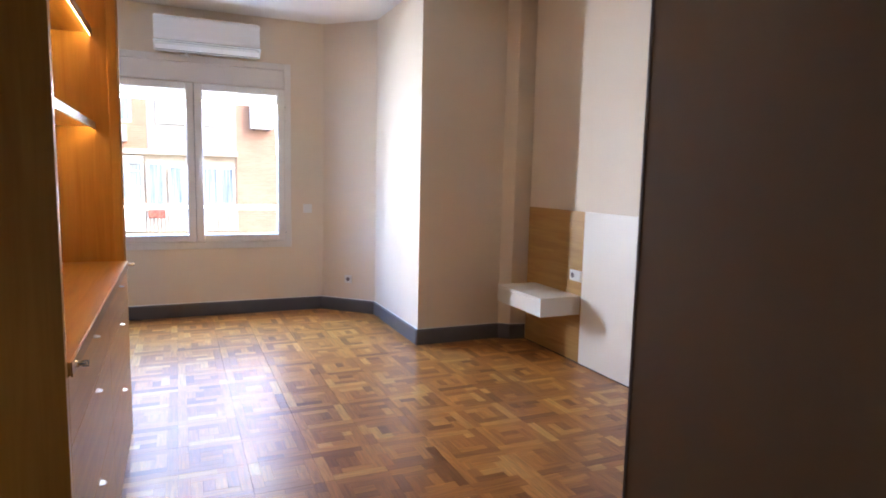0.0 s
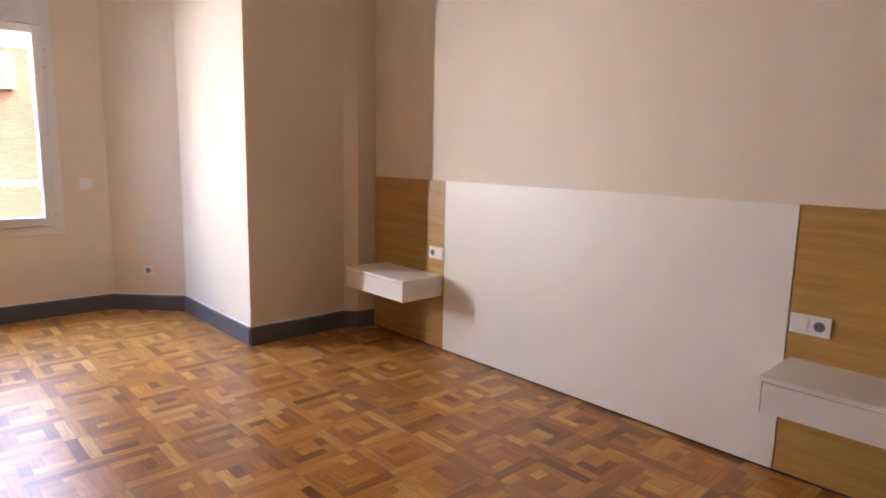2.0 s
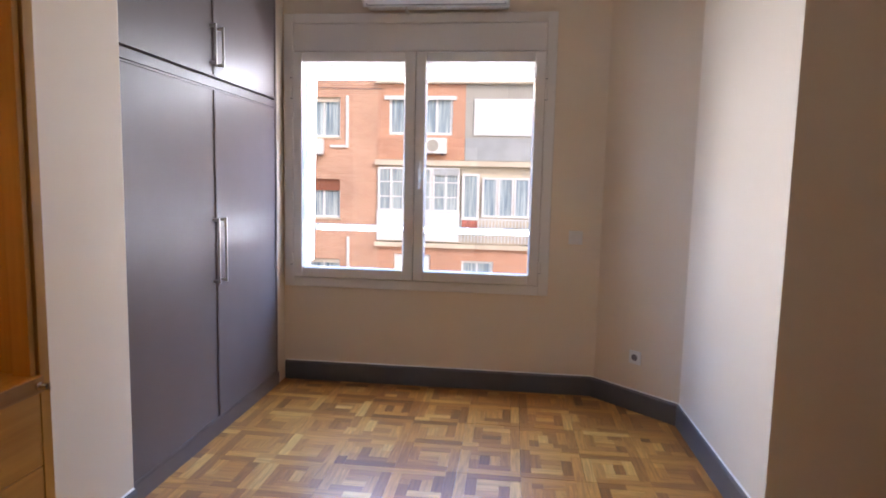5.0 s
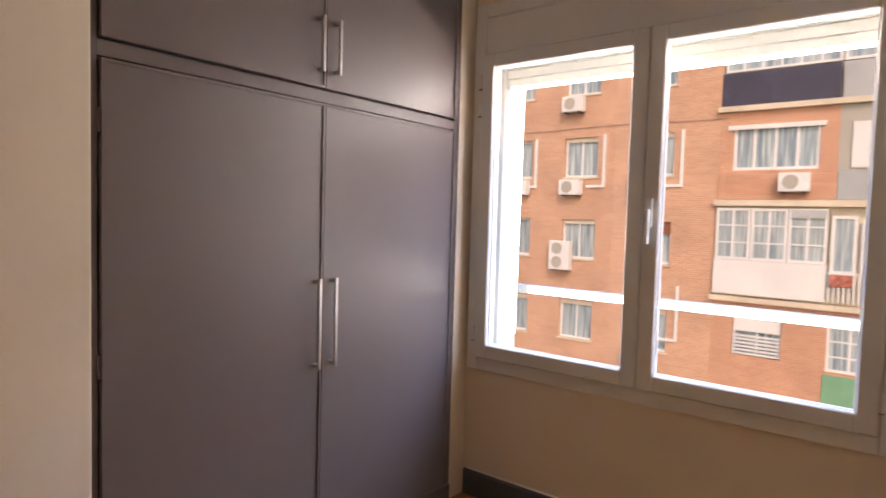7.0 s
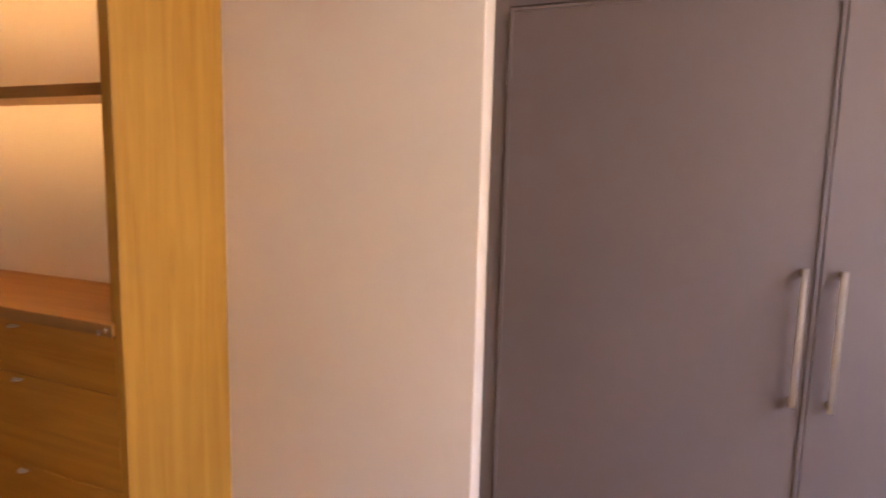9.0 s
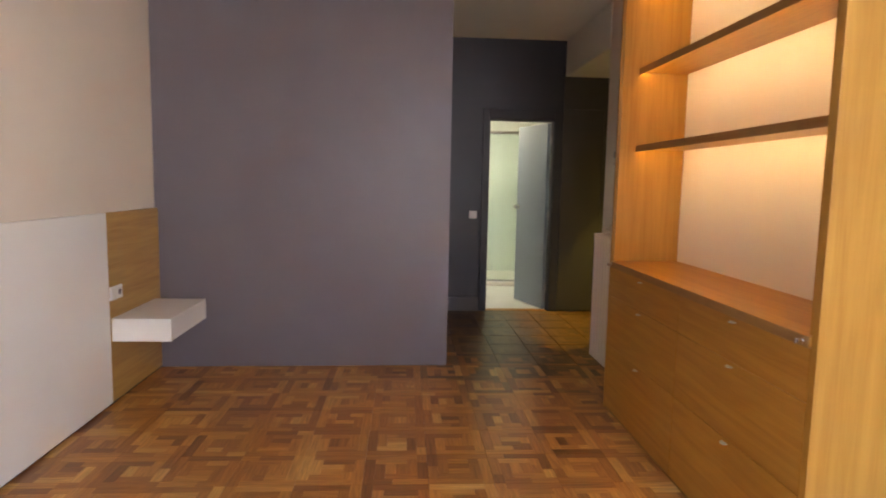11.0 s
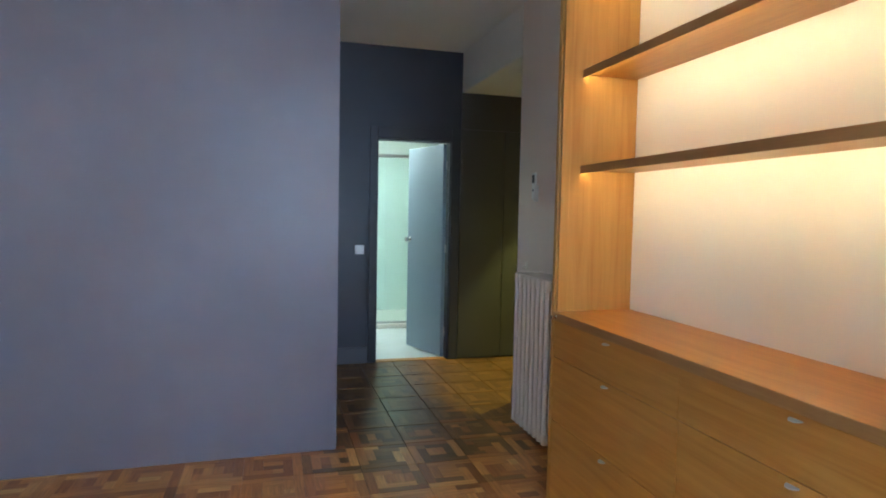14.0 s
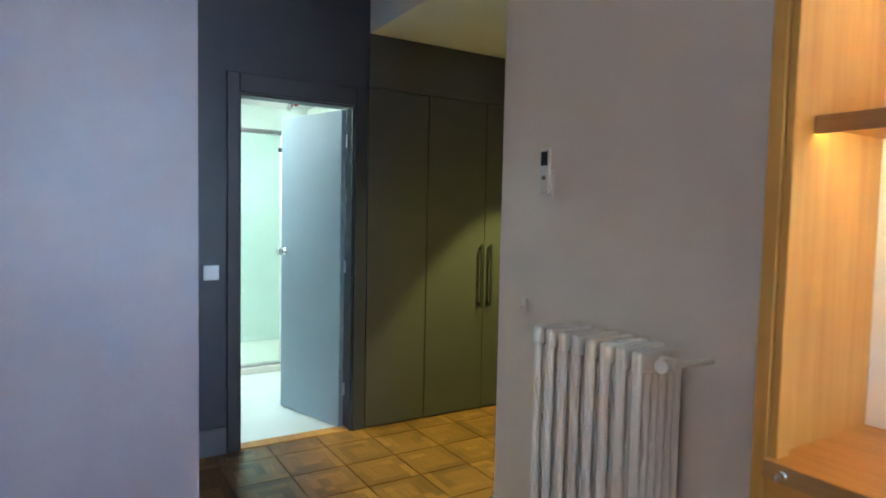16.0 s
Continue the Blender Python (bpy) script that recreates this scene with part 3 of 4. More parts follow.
def bedside(y0, y1):
    n = thing("bedside_table", (2.52, (y0 + y1) / 2, 0.385), "white lacquered floating bedside drawer fixed to the headboard", "bedside table", "pair of bedside tables")
    part("top_panel", box(2.341, FX - 0.001, y0, y1, 0.506, 0.525, 0.001), WHITE_LAC, n)
    part("side_panel", box(2.341, FX - 0.001, y0, y0 + 0.016, 0.385, 0.5055), WHITE_LAC, n)
    part("side_panel", box(2.341, FX - 0.001, y1 - 0.016, y1, 0.385, 0.5055), WHITE_LAC, n)
    part("bottom_panel", box(2.36, FX - 0.001, y0 + 0.0165, y1 - 0.0165, 0.385, 0.401), WHITE_LAC, n)
    part("drawer_front", box(2.3425, 2.359, y0 + 0.0185, y1 - 0.0185, 0.386, 0.5025, 0.001), WHITE_LAC, n)
    return n


bedside(3.553, 4.203)
bedside(0.747, 1.392)


# ---- sockets and switches ----
def plate_at(m_from, w, h, t, kind_name, label, modules):
    """A wall plate in local metres: x along the wall, y up, z out; modules: list of (centre, 'rocker' or 'socket')."""
    o = thing(kind_name, m_from.translation, label, "socket" if "socket" in kind_name else "light switch")

    def place(name, bm, mat, lab=""):
        bmesh.ops.transform(bm, matrix=m_from, verts=bm.verts[:])
        return part(name, bm, mat, o, lab)

    place("plate", box(-w / 2, w / 2, -h / 2, h / 2, 0.0005, t, 0.002), PLASTIC)
    for c, what in modules:
        if what == "half":
            place("rocker", box(c - 0.0135, c + 0.0135, -0.026, 0.026, t + 0.0002, t + 0.008, 0.002), PLASTIC)
        elif what == "rocker":
            place("rocker", box(c - 0.029, c + 0.029, -0.029, 0.029, t + 0.0002, t + 0.006, 0.002), PLASTIC)
        else:
            place("insert", box(c - 0.029, c + 0.029, -0.029, 0.029, t + 0.0002, t + 0.002, 0.001), PLASTIC)
            place("socket_well", spun((c, 0, t + 0.0022), (0, 0, 1), [(0, 0.021), (0.0006, 0.020)], 18), GREY, "grey round socket well")
            bm = bmesh.new()
            for s in (-0.0095, 0.0095):
                tube(bm, (c + s, 0, t + 0.003), (c + s, 0, t + 0.0036), 0.0028)
            place("pin_holes", bm, DARKP)
    return o


ON_HEAD = Matrix(((0, 0, -1, 0), (-1, 0, 0, 0), (0, 1, 0, 0), (0, 0, 0, 1)))    # out = -x, along = -y
ON_NORTH = Matrix(((1, 0, 0, 0), (0, 0, -1, 0), (0, 1, 0, 0), (0, 0, 0, 1)))    # out = -y
ON_SOUTH = Matrix(((-1, 0, 0, 0), (0, 0, 1, 0), (0, 1, 0, 0), (0, 0, 0, 1)))    # out = +y
plate_at(Matrix.Translation((FX, 3.612, 0.672)) @ ON_HEAD, 0.150, 0.082, 0.010, "wall_socket", "white double socket and switch plate on oak headboard", [(-0.036, "socket"), (0.036, "rocker")])
plate_at(Matrix.Translation((FX, 1.332, 0.675)) @ ON_HEAD, 0.150, 0.082, 0.010, "wall_socket", "white double switch and socket plate on oak headboard", [(-0.036, "rocker"), (0.036, "socket")])
plate_at(Matrix.Translation((0.210, BY, 1.045)) @ ON_SOUTH, 0.082, 0.082, 0.010, "light_switch", "white square light switch on slate wall", [(0, "rocker")])
plate_at(Matrix.Translation((1.141, WY, 1.048)) @ ON_NORTH, 0.088, 0.088, 0.012, "light_switch", "white shutter switch plate beside the window", [(-0.018, "half"), (0.018, "half")])
_d = Vector((1.73 - 1.282, 5.66 - 6.12, 0)).normalized()
_n = Vector((_d.y, -_d.x, 0))
CH = Matrix(((_d.x, 0, _n.x, 1.515), (_d.y, 0, _n.y, 5.881), (0, 1, 0, 0.335), (0, 0, 0, 1)))
plate_at(CH, 0.082, 0.082, 0.010, "wall_socket", "white single socket low on the slanted wall", [(0, "socket")])

# ---- air conditioner over the window ----
ac = thing("air_conditioner", (0.215, 6.09, 2.47), "white split air conditioner mounted above the window", "air conditioner")
bm = bmesh.new()
prof = [(6.099, 2.478), (5.93, 2.474), (5.895, 2.512), (5.885, 2.57), (5.895, 2.745), (5.92, 2.765), (6.099, 2.765)]
ra = [bm.verts.new((-0.235, y, z)) for y, z in prof]
rb = [bm.verts.new((0.665, y, z)) for y, z in prof]
bm.faces.new(ra), bm.faces.new(rb[::-1])
for i in range(len(prof)):
    j = (i + 1) % len(prof)
    bm.faces.new((ra[i], rb[i], rb[j], ra[j]))
bmesh.ops.bevel(bm, geom=bm.edges[:], offset=0.008, segments=2, affect="EDGES")
part("body", bm, PLASTIC, ac)
bm = bmesh.new()
va = [bm.verts.new(p) for p in ((-0.240, 5.866, 2.540), (-0.240, 5.955, 2.462), (-0.240, 5.962, 2.469), (-0.240, 5.878, 2.548))]
vb = [bm.verts.new((0.670, v.co.y, v.co.z)) for v in va]
bm.faces.new(va), bm.faces.new(vb[::-1])
for i in range(4):
    bm.faces.new((va[i], vb[i], vb[(i + 1) % 4], va[(i + 1) % 4]))
part("flap", bm, WHITE_OUT, ac, "pale louvre flap")
bm = bmesh.new()
for f in (0.14, 0.88):
    y, z = 5.866 + 0.089 * f - 0.0010, 2.540 - 0.078 * f - 0.0012
    tube(bm, (-0.215, y, z), (0.645, y, z), 0.0016, 6)
for x in (-0.215, 0.645):
    tube(bm, (x, 5.8775, 2.5279), (x, 5.9433, 2.4702), 0.0016, 6)
part("flap_seam", bm, DARKP, ac, "dark seam round the louvre flap")
part("outlet_slot", box(-0.18, 0.60, 5.964, 5.984, 2.4695, 2.4738), DARKP, ac)
bm = bmesh.new()
tube(bm, (0.03, 5.975, 2.474), (0.03, 5.975, 2.435), 0.012)
tube(bm, (0.03, 5.975, 2.442), (0.055, 5.965, 2.420), 0.008)
part("drain_fitting", bm, PLASTIC, ac)

# ---- radiator ----
rad = thing("radiator", (-0.60, 0.77, 0.06), "cream enamelled column radiator on the grey wall", "radiator")


TUBES = [-0.530 - 0.0335 * k for k in range(6)]


STEP = 0.0632


def header(y, z):
    return box(TUBES[-1] - 0.015, TUBES[0] + 0.015, y - 0.0180, y + 0.0180, z - 0.034, z + 0.034, 0.0155, 4)


col0 = part("column", header(0.535, 0.985), RADW, rad, smooth=True)
foot0 = part("column_foot", header(0.535, 0.098), RADW, col0, smooth=True)
tubes0 = []
for x in TUBES:
    bm = bmesh.new()
    tube(bm, (x, 0.535, 0.110), (x, 0.535, 0.975), 0.0172, 16)
    for v in bm.verts:
        v.co.x = x + (v.co.x - x) * 0.80
    bmesh.ops.delete(bm, geom=[f for f in bm.faces if len(f.verts) > 4], context="FACES_ONLY")
    tubes0.append(part("tube", bm, RADW, col0, smooth=True))
for z in (0.40, 0.69):
    tubes0.append(part("spacer", box(TUBES[-1], TUBES[0], 0.5275, 0.5425, z - 0.014, z + 0.014, 0.004), RADW, col0))
for k in range(1, 8):
    c = again(col0, rad, (0, STEP * k, 0))
    for o in (foot0, *tubes0):
        again(o, c, (0, STEP * k, 0))
for z in (0.098, 0.985):
    bm = bmesh.new()
    tube(bm, (-0.61, 0.535, z), (-0.61, 0.535 + STEP * 7, z), 0.020, 10)
    part("nipple", bm, RADW, rad)
ye = 0.535 + STEP * 7 + 0.0265
bm = bmesh.new()
tube(bm, (-0.60, ye, 0.985), (-0.60, ye + 0.055, 0.985), 0.019)
tube(bm, (-0.60, ye + 0.030, 0.985), (-0.545, ye + 0.040, 0.985), 0.017, 12, 0.021)
part("valve", bm, RADW, rad, "cream thermostatic valve")
bm = bmesh.new()
tube(bm, (-0.60, ye + 0.05, 0.985), (-0.744, ye + 0.062, 0.985), 0.009)
part("pipe", bm, RADW, rad)
bm = bmesh.new()
tube(bm, (-0.60, ye, 0.10), (-0.60, ye + 0.035, 0.10), 0.018)
tube(bm, (-0.60, ye + 0.02, 0.10), (-0.744, ye + 0.03, 0.10), 0.009)
part("return_valve", bm, RADW, rad)
for y in (0.60, 0.93):
    for z in (0.90, 0.15):
        part("wall_bracket", box(-0.745, -0.692, y - 0.008, y + 0.008, z, z + 0.025), RADW, rad)

rc = thing("remote_control", (LX, 0.316, 1.57), "white air conditioner remote in its wall holder", "remote control")
part("holder", box(LX + 0.0005, LX + 0.012, 0.286, 0.346, 1.475, 1.585, 0.003), PLASTIC, rc)
part("handset", box(LX + 0.0125, LX + 0.028, 0.291, 0.341, 1.490, 1.668, 0.005), PLASTIC, rc)
part("screen", box(LX + 0.0283, LX + 0.0292, 0.297, 0.335, 1.600, 1.655), DARKP, rc, "black display")
part("buttons", box(LX + 0.0283, LX + 0.0300, 0.305, 0.327, 1.545, 1.56), GREY, rc)
hk = thing("wall_hook", (LX, 0.192, 1.03), "small cream radiator bleed bracket on the wall", "hook")
part("plate", box(LX + 0.0005, LX + 0.010, 0.178, 0.206, 1.005, 1.060, 0.003), RADW, hk)
bm = bmesh.new()
tube(bm, (LX + 0.010, 0.192, 1.02), (LX + 0.035, 0.192, 1.025), 0.006)
part("peg", bm, RADW, hk)

# ---- hall: door casing, bathroom door, cupboard ----
bm = bmesh.new()
block(bm, 0.058, 0.126, BY - 0.001, BY + 0.018, 0, 2.168)
block(bm, -0.728, -0.642, BY - 0.001, BY + 0.018, 0, 2.168)
block(bm, -0.6415, 0.0575, BY - 0.001, BY + 0.018, 2.062, 2.168)
bmesh.ops.bevel(bm, geom=bm.edges[:], offset=0.004, segments=1, affect="EDGES")
structure("door_casing", bm, SLATE, "dark slate painted door casing", "door frame")
bm = bmesh.new()
block(bm, 0.046, 0.0555, BY - 0.118, BY - 0.002, 0, 2.048)
block(bm, -0.6395, -0.631, BY - 0.118, BY - 0.002, 0, 2.048)
block(bm, -0.6395, 0.0555, BY - 0.118, BY - 0.002, 2.0485, 2.059)
structure("door_lining", bm, SLATE, "dark slate painted door lining", "door frame")
structure("threshold", box(-0.630, 0.045, BY - 0.10, BY - 0.005, -0.01, 0.004), OAK_Y, "pale wooden door threshold strip", "trim")

HINGE, FREE = Vector((-0.606, BY - 0.085, 0)), Vector((-0.405, -2.085, 0))
u = (FREE - HINGE).normalized()
v = Vector((u.y, -u.x, 0))
LEAFM = Matrix(((u.x, v.x, 0, HINGE.x), (u.y, v.y, 0, HINGE.y), (0, 0, 1, 0), (0, 0, 0, 1)))


def leaf_part(name, bm, mat, parent, label="", smooth=False):
    bmesh.ops.transform(bm, matrix=LEAFM, verts=bm.verts[:])
    return part(name, bm, mat, parent, label, smooth)


dr1 = thing("door_1", HINGE, "blue-grey painted bathroom door, standing ajar", "door", "", "structure")
leaf_part("leaf", box(0.0, 0.635, -0.018, 0.018, 0.008, 2.040, 0.003), LEAF, dr1)
for side in (1, -1):
    knob = spun((0.592, 0.0185 * side, 1.115), (0, side, 0), [(0, 0.027), (0.005, 0.027), (0.007, 0.012), (0.026, 0.011), (0.032, 0.020), (0.042, 0.027), (0.054, 0.027), (0.062, 0.019)], 20)
    leaf_part("knob", knob, CHROME, dr1, "round chrome door knob", True)
bm = bmesh.new()
for z in (0.25, 1.05, 1.85):
    tube(bm, (-0.004, 0.018, z - 0.04), (-0.004, 0.018, z + 0.04), 0.007)
leaf_part("hinges", bm, STEEL, dr1)

cb = thing("cupboard", (-1.64, BY, 0), "dark olive-grey built-in hall cupboard with long bar handles, closed", "cupboard")
for a, b in ((-1.1655, -0.732), (-1.6385, -1.1705), (-2.14, -1.6425)):
    d = part("door" if b < -1 else "side_panel", box(a, b, BY + 0.001, BY + 0.016, 0.012, 2.176, 0.002), CUPB, cb)
    for hx in ((-1.602,) if a == -1.6385 else (-1.682,) if a == -2.14 else ()):
        bm = bmesh.new()
        block(bm, hx - 0.008, hx + 0.008, BY + 0.044, BY + 0.056, 0.744, 1.191)
        for z in (0.77, 1.165):
            block(bm, hx - 0.006, hx + 0.006, BY + 0.0165, BY + 0.0445, z - 0.008, z + 0.008)
        part("handle", bm, DARKP, d, "dark bar handle")
part("upper_panel", box(-2.14, -0.732, BY + 0.001, BY + 0.016, 2.180, 2.514, 0.002), CUPB, cb)

dl1 = thing("downlight", (-1.85, -0.64, 2.518), "small round recessed downlight, lit", "ceiling light")
part("trim_ring", spun((-1.85, -0.64, 2.5178), (0, 0, -1), [(0, 0.045), (0.004, 0.045), (0.006, 0.036)], 20), PLASTIC, dl1)
part("lens", spun((-1.85, -0.64, 2.5115), (0, 0, -1), [(0, 0.032), (0.002, 0.030)], 20), LAMP_GLOW, dl1, "glowing lens")

# ---- bathroom beyond the door ----
YB = BY - 0.121
structure("bath_floor", box(-1.7, 0.9, -4.1, YB + 0.02, -0.25, -0.002), BATH_FLOOR, "pale bathroom floor", "floor")
structure("bath_wall_far", box(-1.7, 0.9, -4.25, -4.1, -0.3, 2.7), BATH_TILE, "pale green-white bathroom wall", "wall")
structure("bath_wall_east", box(0.35, 0.9, -4.1, YB, -0.3, 2.7), BATH_TILE, "pale bathroom side wall", "wall")
structure("bath_wall_west", box(-1.7, -1.25, -4.1, YB, -0.3, 2.7), BATH_TILE, "pale bathroom side wall", "wall")
structure("bath_ceiling", box(-1.7, 0.9, -4.25, YB, 2.45, 2.7), CEIL, "white bathroom ceiling", "ceiling")
structure("shower_tray", box(-1.249, 0.349, -4.099, -3.03, -0.001, 0.055, 0.010), WHITE_LAC, "white shower tray", "shower tray")
ss = thing("shower_screen", (-0.4, -3.08, 0.055), "clear glass sliding shower screen with metal rail", "shower screen")
for a, b, y in ((-1.24, -0.695, -3.07), (-0.672, 0.34, -3.10)):
    p = part("pane", box(a, b, y - 0.004, y + 0.004, 0.075, 2.044), SHOWER_GLASS, ss)
    p.visible_shadow = False
part("top_rail", box(-1.245, 0.345, -3.12, -3.055, 2.045, 2.080, 0.003), STEEL, ss, "dark metal rail")
part("bottom_rail", box(-1.245, 0.345, -3.12, -3.055, 0.056, 0.075), STEEL, ss)
part("profile", box(-0.694, -0.673, -3.112, -3.060, 0.077, 2.043), WHITE_PVC, ss, "white upright profile")
bm = bmesh.new()
tube(bm, (-0.16, -3.05, 0.98), (-0.16, -3.05, 1.20), 0.009)
part("pull", bm, CHROME, ss)
part("clamp", box(-0.690, -0.640, -3.058, -3.040, 1.895, 1.935, 0.004), CHROME, ss, "small chrome glass clamp")
sp = thing("ceiling_spotlight", (-0.97, -3.75, 2.45), "small chrome and red spotlight on the bathroom ceiling", "ceiling light")
part("base", spun((-0.97, -3.75, 2.4495), (0, 0, -1), [(0, 0.040), (0.012, 0.040), (0.016, 0.030)], 18), CHROME, sp)
part("barrel", spun((-0.97, -3.75, 2.433), (0.5, 0.4, -0.75), [(0, 0.022), (0.075, 0.026), (0.078, 0.020)], 16), CHROME, sp)
part("band", spun((-1.010, -3.72, 2.4495), (0, 0, -1), [(0, 0.020), (0.030, 0.020), (0.034, 0.014)], 14), RED, sp, "red plastic band")
bl = thing("bath_lamp_fitting", (0.17, -2.75, 2.45), "round white ceiling lamp in the bathroom, lit", "ceiling light")
part("diffuser", spun((0.17, -2.75, 2.449), (0, 0, -1), [(0, 0.17), (0.03, 0.17), (0.042, 0.13)], 24), LAMP_GLOW, bl)


# ---- across the street ----
FY = 24.0
structure("ground", box(-400, 400, 6.6, 400, -10.2, -9.5), ASPHALT, "asphalt street far below the window", "road")
apt = thing("apartment_building", (-1.0, FY, -9.5), "brick apartment building with glazed balconies across the street, sunlit", "building")
ZT = [4.40 + 2.95 * k for k in range(-4, 3)]
COLS_L = [-25.5 + 2.66 * k for k in range(8)]       # left edge of each window, last at about -6.9
COLS_R = [3.7 + 2.66 * k for k in range(7)]
part("brick_wall", pierced(-28, -4.19, -9.5, 12.2, [(c, c + 1.3, z - 1.42, z) for c in COLS_L for z in ZT], FY, FY + 0.35), BRICK, apt)
part("brick_wall", pierced(1.98, 24, -9.5, 12.2, [(c, c + 1.3, z - 1.42, z) for c in COLS_R for z in ZT], FY, FY + 0.35), BRICK, apt)
part("inner_wall", box(-28, 24, FY + 0.9, FY + 1.1, -9.5, 12.2), STUCCO, apt)
part("roof", box(-28.3, 24.3, FY - 0.3, FY + 12, 12.2, 12.5), SLAB, apt)


def far_window(x0, x1, z0, z1, bars, y=FY + 0.14, w=0.07, rows=1):
    f = ring(x0, x1, z0, z1, w, y, y + 0.08)
    for k in range(1, bars):
        x = x0 + (x1 - x0) * k / bars
        block(f, x - w * 0.45, x + w * 0.45, y + 0.005, y + 0.075, z0 + w, z1 - w)
    for k in range(1, rows):
        z = z0 + (z1 - z0) * k / rows
        block(f, x0 + w, x1 - w, y + 0.015, y + 0.06, z - 0.02, z + 0.02)
    o = part("window", f, FAC_WHITE, apt)
    part("pane", box(x0 + w, x1 - w, y + 0.04, y + 0.05, z0 + w, z1 - w), FAC_PANE, o)
    return o


first = None
rnd = random.Random(5)
blinds = {}
for ci, c in enumerate(COLS_L + COLS_R):
    for ri, z in enumerate(ZT):
        if first is None:
            first = far_window(c, c + 1.3, z - 1.42, z, 2)
            pane0 = first.children[0]
            base = Vector((c, 0, z))
            sill0 = part("window_sill", box(c - 0.06, c + 1.36, FY - 0.05, FY + 0.2, z - 1.48, z - 1.421), SLAB, apt)
        else:
            sh = Vector((c, 0, z)) - base
            w2 = again(first, apt, sh)
            again(pane0, w2, sh)
            again(sill0, apt, sh)
        drop = rnd.choice((0.0, 0.16, 0.16, 0.4, 0.75, 0.3))
        if (ci, ri) == (7, 3):
            drop = 0.42
        if drop:
            if drop not in blinds:
                blinds[drop] = (part("roller_blind", box(c + 0.02, c + 1.28, FY + 0.09, FY + 0.13, z - drop, z), FAC_BLIND, apt), Vector((c, 0, z)))
                if drop == 0.42:
                    blinds[drop][0].data.materials[0] = FAC_BROWN
            else:
                again(blinds[drop][0], apt, Vector((c, 0, z)) - blinds[drop][1])

# the bay of glazed balconies, storey by storey
bay = [(-3.78, -1.48, 3.09, 4.43), (-0.73, 1.45, 3.08, 4.39)]
part("bay_brick_wall", pierced(-4.188, -1.03, 2.2, 4.88, [bay[0]], FY, FY + 0.3), BRICK_RED, apt)
part("bay_grey_wall", pierced(-1.029, 1.978, 2.2, 4.88, [bay[1]], FY, FY + 0.3), STUCCO, apt)
far_window(*bay[0], 4, FY + 0.05, 0.09)
far_window(*bay[1], 3, FY + 0.05, 0.09)
part("awning_box", box(-3.95, -1.35, FY - 0.06, FY - 0.002, 4.32, 4.46), FAC_WHITE, apt)
part("awning", box(-0.71, 1.43, FY - 0.045, FY - 0.005, 3.10, 4.375), FAC_WHITE, apt, "white lowered blind")


def ribbed(name, x0, x1, z0, z1, mat, y=FY - 0.06):
    bm = bmesh.new()
    block(bm, x0, x1, y + 0.03, FY - 0.003, z0, z1)
    n = int((x1 - x0) / 0.11)
    for k in range(n):
        x = x0 + (k + 0.5) * (x1 - x0) / n
        block(bm, x - 0.025, x + 0.025, y + 0.018, y + 0.0295, z0, z1)
    return part(name, bm, mat, apt)


ribbed("balcony_panel", -1.0, 1.95, 2.22, 3.0, FAC_BLUE)
ribbed("balcony_panel", -4.17, -1.06, 2.22, 2.98, BRICK_RED)
ribbed("balcony_panel", -4.17, -1.06, 5.04, 6.05, FAC_DARK)
ribbed("balcony_panel", -1.0, 1.95, 5.04, 6.05, FAC_BLUE)
for k, z in enumerate((4.88, 2.0, -0.95, -3.9, -6.85, 7.83, 10.78)):
    part("floor_slab", box(-4.25, 2.02, FY - 0.16, FY + 0.3, z, z + 0.16 + 0.03 * (k == 1)), SLAB, apt)
far_window(-4.1, -1.06, 6.1, 7.6, 6, FY + 0.02, 0.07)
far_window(-1.0, 1.9, 6.1, 7.6, 4, FY + 0.02, 0.07)
part("bay_wall", box(-4.188, 1.978, FY + 0.1, FY + 0.3, 8.0, 12.2), BRICK_RED, apt)
ribbed("balcony_panel", -4.17, 1.95, 8.02, 9.0, FAC_BLUE)
far_window(-4.1, -1.06, 9.05, 10.55, 6, FY + 0.01, 0.07)
far_window(-1.0, 1.9, 9.05, 10.55, 4, FY + 0.01, 0.07)
part("bay_wall", box(-4.188, 1.978, FY + 0.1, FY + 0.3, 5.04, 7.82), STUCCO, apt)
# glazed gallery
for k in range(3):
    a = -4.15 + k * 1.0
    far_window(a, a + 0.98, 0.35, 1.93, 2, FY - 0.10, 0.08, 3)
part("gallery_panel", box(-4.17, -1.14, FY - 0.13, FY - 0.02, -0.72, 0.34), FAC_WHITE, apt)
part("gallery_blind", box(-2.1, -1.2, FY - 0.12, FY - 0.103, 1.66, 1.9), FAC_BLUE, apt)
part("bay_wall", box(-4.188, 1.978, FY + 0.1, FY + 0.3, -0.78, 1.99), SLAB, apt)
far_window(-1.08, -0.46, 0.1, 1.75, 1, FY - 0.04, 0.09)
part("flower_box", box(-1.05, -0.5, FY - 0.25, FY - 0.10, -0.25, 0.08, 0.03), FLOWERS, apt, "red flowering plants")
for k in range(4):
    a = -0.36 + k * 0.57
    far_window(a, a + 0.55, 0.2, 1.62, 1, FY - 0.04, 0.07)
bm = bmesh.new()
for k in range(26):
    x = -1.08 + k * 0.12
    block(bm, x, x + 0.05, FY - 0.20, FY - 0.16, -0.7, 0.10)
block(bm, -1.1, 1.95, FY - 0.22, FY - 0.14, 0.101, 0.16)
part("balustrade", bm, FAC_WHITE, apt)
